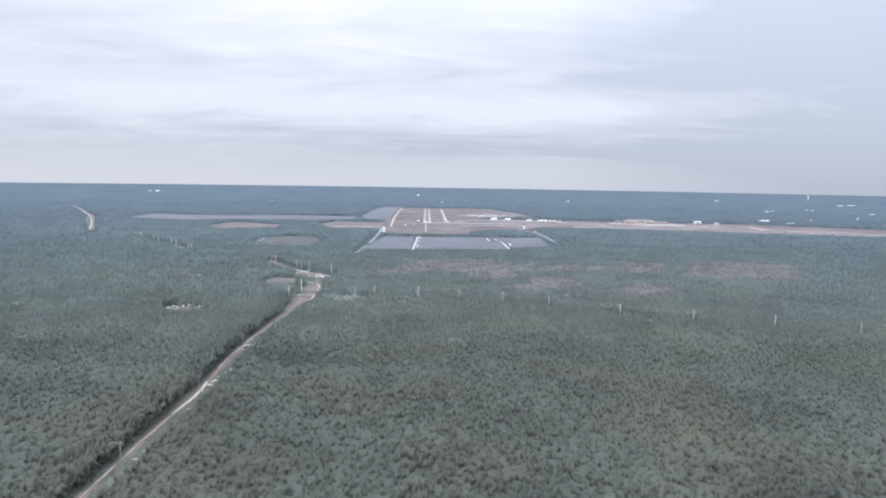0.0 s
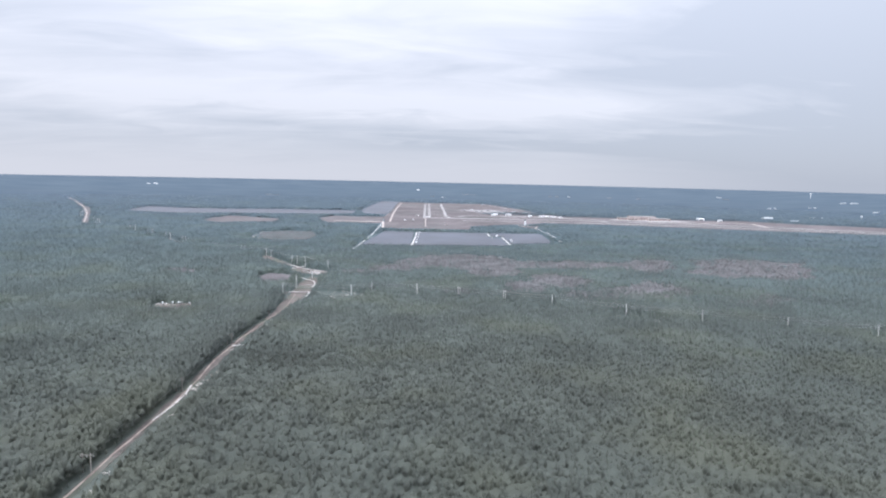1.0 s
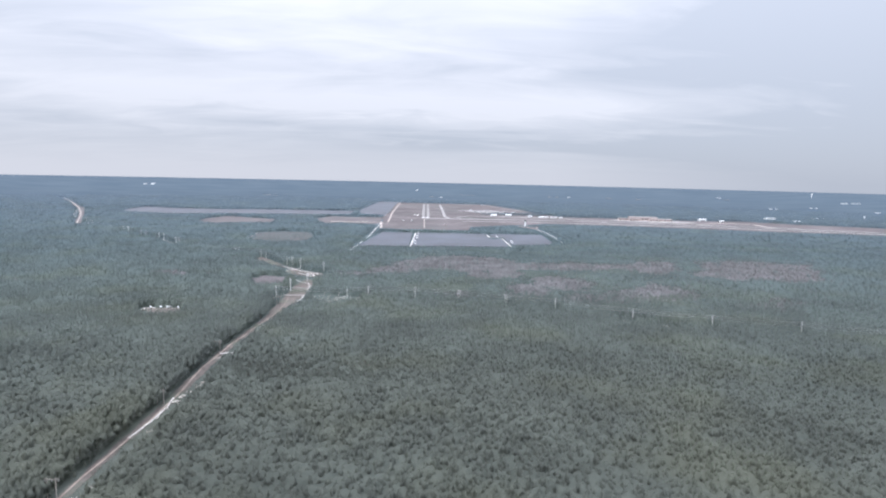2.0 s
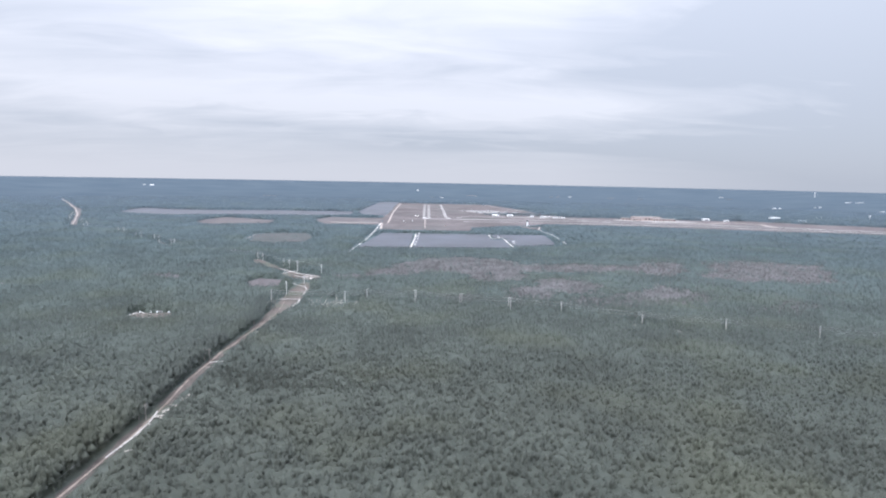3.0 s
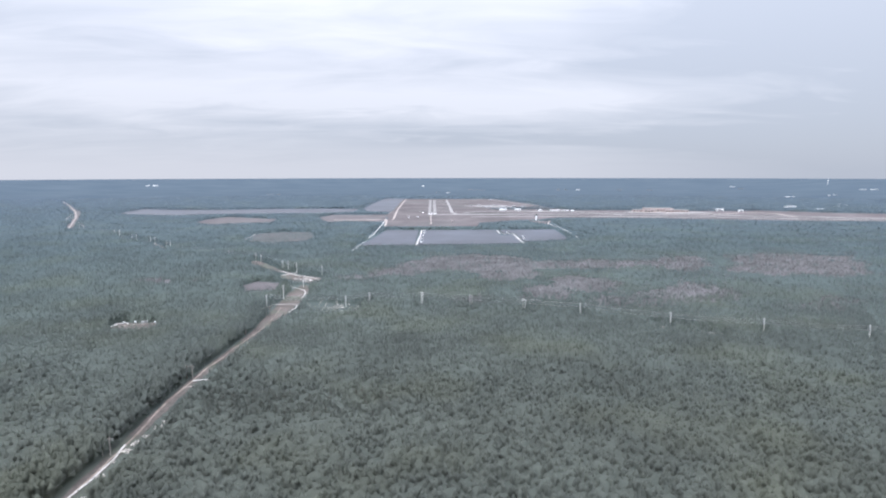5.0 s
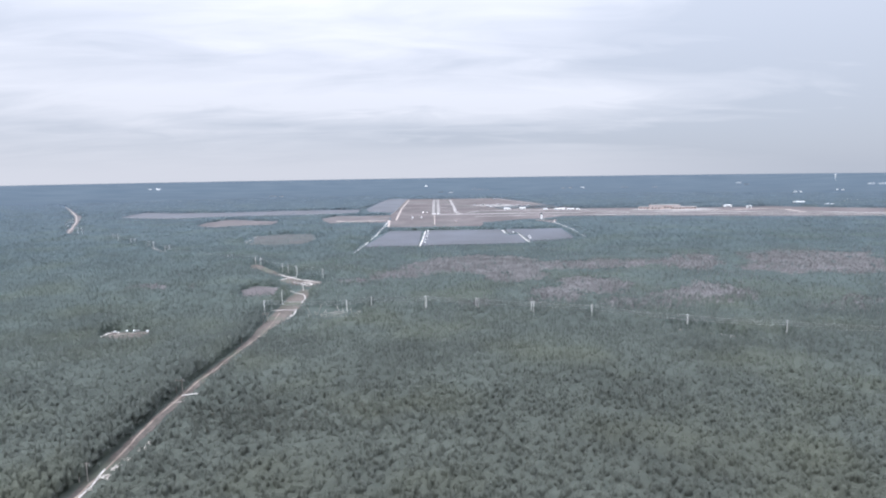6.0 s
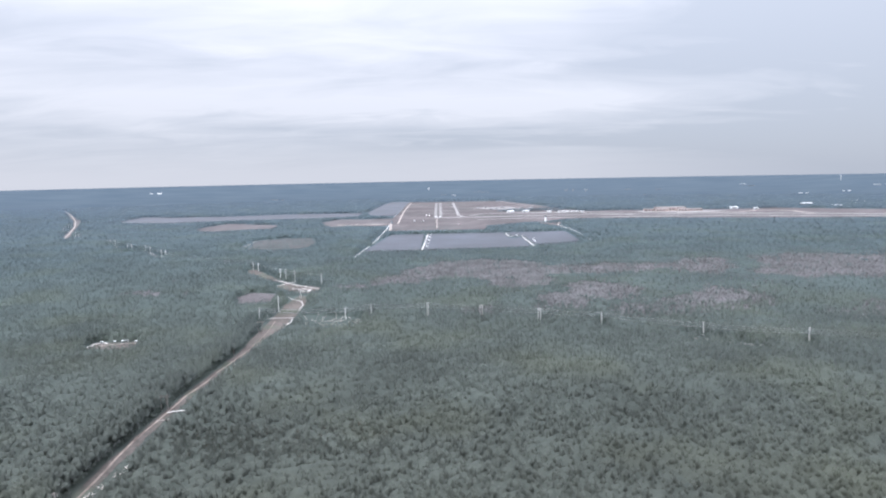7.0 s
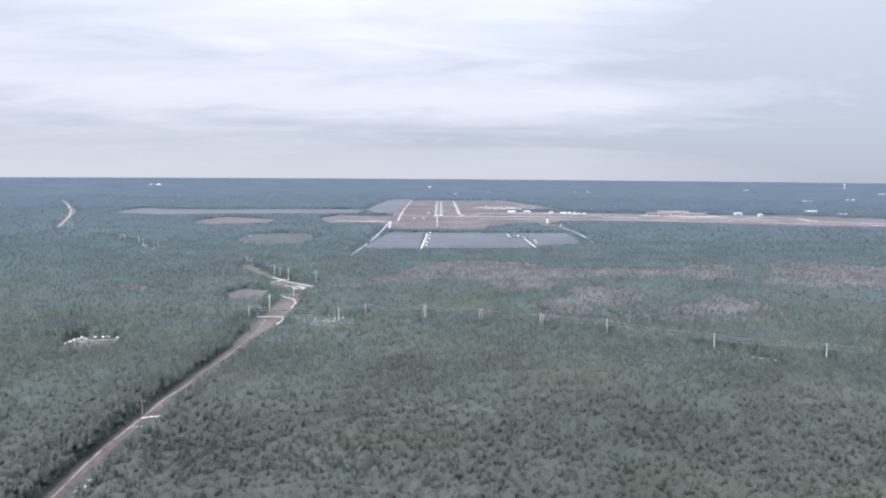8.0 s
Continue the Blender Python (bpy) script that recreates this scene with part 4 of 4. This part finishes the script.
def waver(px, py, size, amount, phase):
    return amount * (np.sin(px / size + phase) + np.sin(py / size * 1.3 + 2 * phase) + 0.6 * np.sin((px + py) / size * 2.7 + phase) + 0.5 * np.sin((px - 2 * py) / size * 4.1))


def scatter(y0, y1, step, rng, left=0.74, right=0.80, fade=(0, 0)):
    """Points of a shaken grid over the plain ahead, thinned out over the fade at its near and far end."""
    xs0, xs1 = -left * y1 - 40, right * y1 + 40
    gx, gy = np.meshgrid(np.arange(xs0, xs1, step), np.arange(y0, y1, step))
    gx, gy = gx.ravel(), gy.ravel()
    gx = gx + rng.uniform(-0.48, 0.48, len(gx)) * step
    gy = gy + rng.uniform(-0.48, 0.48, len(gy)) * step
    keep = (gx > -left * gy - 40) & (gx < right * gy + 40)
    for reach, way in zip(fade, (gy - y0, y1 - gy)):
        if reach:
            keep &= rng.uniform(0, 1, len(gx)) < way / reach
    return gx[keep], gy[keep]


def swamp(px, py, loose=0.0):
    shake = np.random.default_rng(3)
    qx = px + waver(px, py, 13, 5, 1.0) + shake.normal(0, 1, len(px)) * loose
    qy = py + waver(py, px, 11, 5, 2.0) + shake.normal(0, 1, len(px)) * loose
    hit = np.zeros(len(px), bool)
    for pts in SWAMPS:
        hit |= inside(qx, qy, pts)
    return hit & (waver(px, py, 8.0, 1.0, 3.0) < 2.4)      # green islands stand in the swamp


def crown(rng, kind, tufts, tuft, core, trunk, fat=1.0):
    """One tree as points and triangles, in metres."""
    V, F = [], []

    def ring(n, r, z, jag):
        a0 = rng.uniform(0, 6.28)
        base = len(V)
        for i in range(n):
            a = a0 + 6.283 * i / n
            q = r * (1 + rng.uniform(-jag, jag))
            V.append((q * math.cos(a), q * math.sin(a), z + rng.uniform(-jag, jag) * 0.5))
        return list(range(base, base + n))

    tall, low, wide = {"pine": (8.5, 2.4, 1.5), "round": (7.6, 1.8, 1.8), "bare": (6.0, 1.2, 2.2)}[kind]
    wide *= fat
    if trunk:
        a, b = ring(3, 0.2, 0, 0), ring(3, 0.09, tall * 0.75, 0)
        for i in range(3):
            j = (i + 1) % 3
            F += [(a[i], a[j], b[j]), (a[i], b[j], b[i])]

    def profile(u):
        if kind == "pine":
            return wide * max(0.0, 1 - u ** 1.3) ** 0.62 * min(1.0, 0.55 + 2 * u)
        return wide * math.sqrt(max(0.0, 1 - (2 * u - 0.9) ** 2 / 1.25))

    if core:
        rings = [ring(core, profile(u) * (0.86 if tufts < 12 else 0.84), low + (tall - low) * u, 0.28) for u in ((0.18, 0.55) if core > 4 else (0.3,))]
        V.append((0, 0, low + (tall - low) * 0.9))
        top = len(V) - 1
        for ra, rb in zip(rings, rings[1:]):
            for i in range(core):
                j = (i + 1) % core
                F += [(ra[i], ra[j], rb[j]), (ra[i], rb[j], rb[i])]
        for i in range(core):
            F.append((rings[-1][i], rings[-1][(i + 1) % core], top))
    for k in range(tufts):
        u = rng.uniform(0, 1) ** 0.85
        a = rng.uniform(0, 6.283)
        r = profile(u) * rng.uniform(0.55, 1.0)
        c = np.array((r * math.cos(a), r * math.sin(a), low + (tall - low) * u * 0.95))
        out = np.array((math.cos(a), math.sin(a), rng.uniform(-0.9, 0.25)))
        side = np.array((-math.sin(a), math.cos(a), rng.uniform(-0.5, 0.5)))
        s, w = tuft * rng.uniform(0.7, 1.3), tuft * rng.uniform(0.35, 0.75)
        if kind == "bare":
            out[2] += 1.2
            w *= 0.55
        b = len(V)
        V += [tuple(c - out * s * 0.5), tuple(c + side * w), tuple(c + out * s * 0.6), tuple(c - side * w + np.array((0, 0, -0.15)))]
        F += [(b, b + 1, b + 2), (b, b + 2, b + 3)]
    return np.array(V, np.float32), np.array(F, np.int32)


def mesh_of(name, V, F, mat):
    me = bpy.data.meshes.new(name)
    me.vertices.add(len(V))
    me.vertices.foreach_set("co", np.ascontiguousarray(V, np.float32).ravel())
    me.loops.add(F.size)
    me.loops.foreach_set("vertex_index", np.ascontiguousarray(F, np.int32).ravel())
    me.polygons.add(len(F))
    me.polygons.foreach_set("loop_start", np.arange(0, F.size, 3, dtype=np.int32))
    me.polygons.foreach_set("use_smooth", np.ones(len(F), bool))
    me.update(calc_edges=True)
    me.materials.append(mat)
    return me


def woods(name, px, py, models, mat, rng, size, label, spread=0.16):
    """A stretch of woods as one mesh, every tree turned and sized by chance."""
    n = len(px)
    if n == 0:
        return
    pick = rng.integers(0, len(models), n)
    # stands of trees differ in height
    stand = 1 + 0.03 * waver(px, py, 23, 1, 0.5)
    scale = size * stand * rng.uniform(1 - spread, 1 + spread, n)
    turn = rng.uniform(0, 6.283, n)
    VV, FF, base = [], [], 0
    for k, (V, F) in enumerate(models):
        idx = np.nonzero(pick == k)[0]
        if not len(idx):
            continue
        c, s, q = np.cos(turn[idx])[:, None], np.sin(turn[idx])[:, None], scale[idx][:, None]
        x = (V[:, 0] * c - V[:, 1] * s) * q + px[idx][:, None]
        y = (V[:, 0] * s + V[:, 1] * c) * q + py[idx][:, None]
        z = V[:, 2] * q * rng.uniform(0.85, 1.15, len(idx))[:, None] - 0.05
        VV.append(np.stack([x, y, z], -1).reshape(-1, 3))
        FF.append((F[None] + (np.arange(len(idx)) * len(V))[:, None, None] + base).reshape(-1, 3))
        base += len(idx) * len(V)
    ob = new(name, mesh_of(name, np.concatenate(VV), np.concatenate(FF), mat))
    tagged(ob, label, "woods", kind="stuff")


rng = np.random.default_rng(7)
NEAR = [crown(rng, "pine", 11, 0.66, 5, False, 0.9) for _ in range(7)] + [crown(rng, "round", 11, 0.7, 5, False, 0.85) for _ in range(6)]
NEARER = [crown(rng, "pine", 8, 0.95, 4, False, 1.1) for _ in range(6)] + [crown(rng, "round", 8, 1.0, 4, False) for _ in range(6)]
MIDDLE = [crown(rng, "pine", 3, 1.4, 4, False, 1.25) for _ in range(8)] + [crown(rng, "round", 3, 1.5, 4, False, 1.2) for _ in range(3)]
FARAWAY = [crown(rng, "round", 2, 2.6, 4, False, 1.9) for _ in range(6)]
FARTHEST = [crown(rng, "round", 1, 3.0, 4, False, 2.6) for _ in range(5)]
BARE = [crown(rng, "bare", 7, 1.4, 4, False) for _ in range(8)]

STAND = (-116, -16, 414, 446)    # the nearest trees, each a thing of its own
TALL = "taller pines along the edge of the clearing"


def plant(px, py, clear, models, size):
    """Woods on those points that lie clear of the openings. Pines are shrunk behind the openings and in the gaps before
    them, so that no dark edge or hole faces the camera.
    """
    shut = open_land(px, py, clear)
    gap = shut.copy()
    for pts in OPEN:
        gap &= ~inside(px, py, pts)
    for line, width in road_lines:
        gap &= ~near_line(px, py, line, width * 0.5 + 0.9)
    edge = ~shut & (open_land(px, py - 5, 0.0) | open_land(px, py - 2.5, 0.0))
    woods("young_growth", px[edge], py[edge], models, M_PINE, rng, size * 0.6, "pines shrunk along the openings to soften dark tree edges", 0.25)
    woods("young_growth", px[gap], py[gap], models, M_PINE, rng, size * (0.42 if py[0] < 700 else 0.2), "low filler pines before the openings of the woods", 0.35)
    tall = ~shut & ~edge
    return px[tall], py[tall]


px, py = plant(*scatter(225, 530, 2.35, rng, fade=(0, 100)), 7.5, NEAR, 1.0)
single = (px > STAND[0]) & (px < STAND[1]) & (py > STAND[2]) & (py < STAND[3])
tall_row = (px > -156) & (px < -138)
woods("pine_woods", px[tall_row], py[tall_row], NEAR, M_PINE, rng, 1.2, TALL)
px, py, single = px[~tall_row], py[~tall_row], single[~tall_row]
sx, sy = px[single][::2][:300], py[single][::2][:300]
rest = ~single
rest[np.nonzero(single)[0][1::2]] = True
woods("pine_woods", px[rest], py[rest], NEAR, M_PINE, rng, 1.0, "dense green pine woods beside the clearing")

px, py = plant(*scatter(430, 730, 2.7, rng, fade=(100, 140)), 7.5, NEARER, 1.03)
tall_row = (px > -156) & (px < -136)
woods("pine_woods", px[tall_row], py[tall_row], NEARER, M_PINE, rng, 1.2, TALL)
woods("pine_woods", px[~tall_row], py[~tall_row], NEARER, M_PINE, rng, 1.03, "dense green pine woods beside the clearing")

px, py = plant(*scatter(590, 1420, 4.05, rng, fade=(140, 340)), 7.5, MIDDLE, 1.05)
wet = swamp(px, py, 5.0)
odd = rng.uniform(0, 1, len(px))
mixed = inside(px + waver(px, py, 17, 8, 0.7), py + waver(py, px, 19, 8, 1.7), MIXED)
wet = (wet & (odd < 0.96)) | (mixed & (odd < 0.3)) | (odd < 0.012)
woods("pine_woods", px[~wet], py[~wet], MIDDLE, M_PINE, rng, 1.0, "wide pine woods on the plain with painted bluish haze")
ax, ay = scatter(640, 1080, 3.4, rng)
ok = swamp(ax, ay, 4.0) & ~open_land(ax, ay, 4.0)
ax, ay = np.concatenate([px[wet], ax[ok]]), np.concatenate([py[wet], ay[ok]])
woods("swamp_woods", ax, ay, BARE, M_BARE, rng, 1.0, "bare grey-brown swamp trees in winter")

# the woods below and beside the way
gx, gy = np.meshgrid(np.arange(-300, 300, 3.4), np.arange(-140, 225, 3.4))
px, py = gx.ravel() + rng.uniform(-1.6, 1.6, gx.size), gy.ravel() + rng.uniform(-1.6, 1.6, gx.size)
ok = ~open_land(px, py, 2.0)
woods("pine_woods", px[ok], py[ok], MIDDLE, M_PINE, rng, 1.0, "dense green pine woods below the flight path")

px, py = plant(*scatter(1080, 2350, 8.0, rng, fade=(340, 200)), 7.0, FARAWAY, 1.1)
woods("far_woods", px, py, FARAWAY, M_PINE, rng, 1.0, "distant woods round the airfield with painted blue haze")
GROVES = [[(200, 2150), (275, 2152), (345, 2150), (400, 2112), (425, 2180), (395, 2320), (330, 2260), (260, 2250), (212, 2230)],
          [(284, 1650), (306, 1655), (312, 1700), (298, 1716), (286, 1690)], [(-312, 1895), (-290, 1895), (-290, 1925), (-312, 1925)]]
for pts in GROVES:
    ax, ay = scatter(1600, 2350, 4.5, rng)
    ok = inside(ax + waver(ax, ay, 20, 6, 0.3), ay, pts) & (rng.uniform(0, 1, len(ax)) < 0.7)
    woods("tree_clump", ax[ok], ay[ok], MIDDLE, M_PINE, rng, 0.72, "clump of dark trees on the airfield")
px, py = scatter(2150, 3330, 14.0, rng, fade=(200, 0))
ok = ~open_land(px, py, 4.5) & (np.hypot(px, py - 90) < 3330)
woods("far_woods", px[ok], py[ok], FARTHEST, M_PINE, rng, 1.02, "distant woods below the horizon with painted blue haze")


def undergrowth(y0, y1, step, high):
    """A leafy, bumpy sheet added below the crowns to lift the shade in their gaps. It sinks to the soil at every
    clearing and stays low where it would hide one from the camera.
    """
    west, east = (300, 300) if y0 < 0 else (0.74 * y1 + 40, 0.8 * y1 + 40)
    xs, ys = np.arange(-west, east, step), np.arange(y0, y1 + step, step)
    gx, gy = np.meshgrid(xs, ys)
    shape = gx.shape
    free = open_land(gx.ravel(), gy.ravel(), high * 1.05).reshape(shape)
    grown = open_land(gx.ravel(), gy.ravel(), 0.0).reshape(shape)
    for wide in range(2 if step < 4 else 1):
        edge = grown.copy()
        for a, c in ((0, 1), (0, -1), (1, 1), (1, -1)):
            grown |= np.roll(edge, c, axis=a)
    wet = swamp(gx.ravel(), gy.ravel()).reshape(shape)
    z = high * rng.uniform(0.72, 1.12, shape)
    z = np.where(open_land(gx.ravel(), gy.ravel() - 4, 0.0).reshape(shape), z * 0.5, z)
    z = np.where(free, z * 0.12, z)
    z = np.where(wet, 0.03, z)
    z = np.where(grown, -0.6, z)
    jx, jy = (rng.uniform(-0.35, 0.35, shape) * step for _ in range(2))
    V = np.stack([gx + jx, gy + jy, z], -1).reshape(-1, 3)
    r, c = shape
    i = (np.arange(r - 1)[:, None] * c + np.arange(c - 1)[None]).ravel()
    mid = gy.ravel()[i]
    keep = (np.hypot(gx.ravel()[i], mid - 90) < 3300) & (gx.ravel()[i] > -0.74 * mid - 40) & (gx.ravel()[i] < 0.8 * mid + 40)
    i = i[keep | (y0 < 0)]
    F = np.concatenate([np.stack([i, i + 1, i + c + 1], -1), np.stack([i, i + c + 1, i + c], -1)])
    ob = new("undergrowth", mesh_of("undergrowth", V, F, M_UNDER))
    tagged(ob, "leafy green filler sheet between the pines", "undergrowth", kind="stuff")


ax, ay = scatter(760, 845, 3.4, rng)
ok = inside(ax, ay, PATCH)
woods("scrub", ax[ok], ay[ok], BARE, M_BARE, rng, 0.22, "low bare scrub on the open patches")
ax, ay = scatter(225, 620, 1.5, rng)
ok = inside(ax, ay, CORRIDOR) & ~inside(ax, ay, STRIP) & (rng.uniform(0, 1, len(ax)) < 0.6)
for line, width in road_lines:
    ok &= ~near_line(ax, ay, line, width * 0.5 + 0.6)
woods("scrub", ax[ok], ay[ok], NEARER, M_PINE, rng, 0.2, "low green scrub along the edge of the soil strip", 0.4)
ax, ay = scatter(1220, 1480, 6.5, rng)
ok = inside(ax, ay, FIELD) & (rng.uniform(0, 1, len(ax)) < 0.5)
woods("scrub", ax[ok], ay[ok], FARAWAY, M_PINE, rng, 0.3, "low green scrub scattered over the field")

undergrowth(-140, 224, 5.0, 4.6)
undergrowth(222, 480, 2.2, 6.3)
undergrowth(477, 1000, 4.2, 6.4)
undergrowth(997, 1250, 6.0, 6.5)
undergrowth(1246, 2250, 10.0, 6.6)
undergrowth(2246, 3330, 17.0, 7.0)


def pine_tree(k):
    """A single pine: a tapered trunk with limbs, and a crown of many needle tufts."""
    r = np.random.default_rng(100 + k)
    ob = tagged(empty("pine_tree"), "green pine tree with a loose feathery crown", "tree", group="pines beside the clearing")
    bm = bmesh.new()
    rod(bm, (0, 0, -0.1), (0, 0, 3.2), 0.2, 0.14, 6)
    rod(bm, (0, 0, 3.2), (0.05, 0, 6.4), 0.14, 0.04, 6)
    for i in range(9):
        a, z = r.uniform(0, 6.28), 2.6 + i * 0.4
        l = 1.5 * (1 - i / 12)
        rod(bm, (0, 0, z), (l * math.cos(a), l * math.sin(a), z + 0.5), 0.06, 0.02, 4)
    part("trunk", bm, M_BARK, ob)
    V, F = crown(r, "pine" if k % 3 else "round", 90, 0.72, 0, False)
    leaf = new("crown", mesh_of("crown", V, F, M_NEEDLE))
    leaf.parent = ob
    return ob


kinds = [pine_tree(k) for k in range(6)]
for i, (x, y) in enumerate(zip(sx, sy)):
    q = rng.uniform(0.75, 1.25)
    m = pose(float(x), float(y), -0.05, 0, 0, float(rng.uniform(0, 360)))
    if i < len(kinds):
        kinds[i].matrix_world = m
        kinds[i].scale = (q, q, q)
    else:
        src = kinds[i % len(kinds)]
        made = copy_thing(src, m)
        made.scale = (q, q, q)
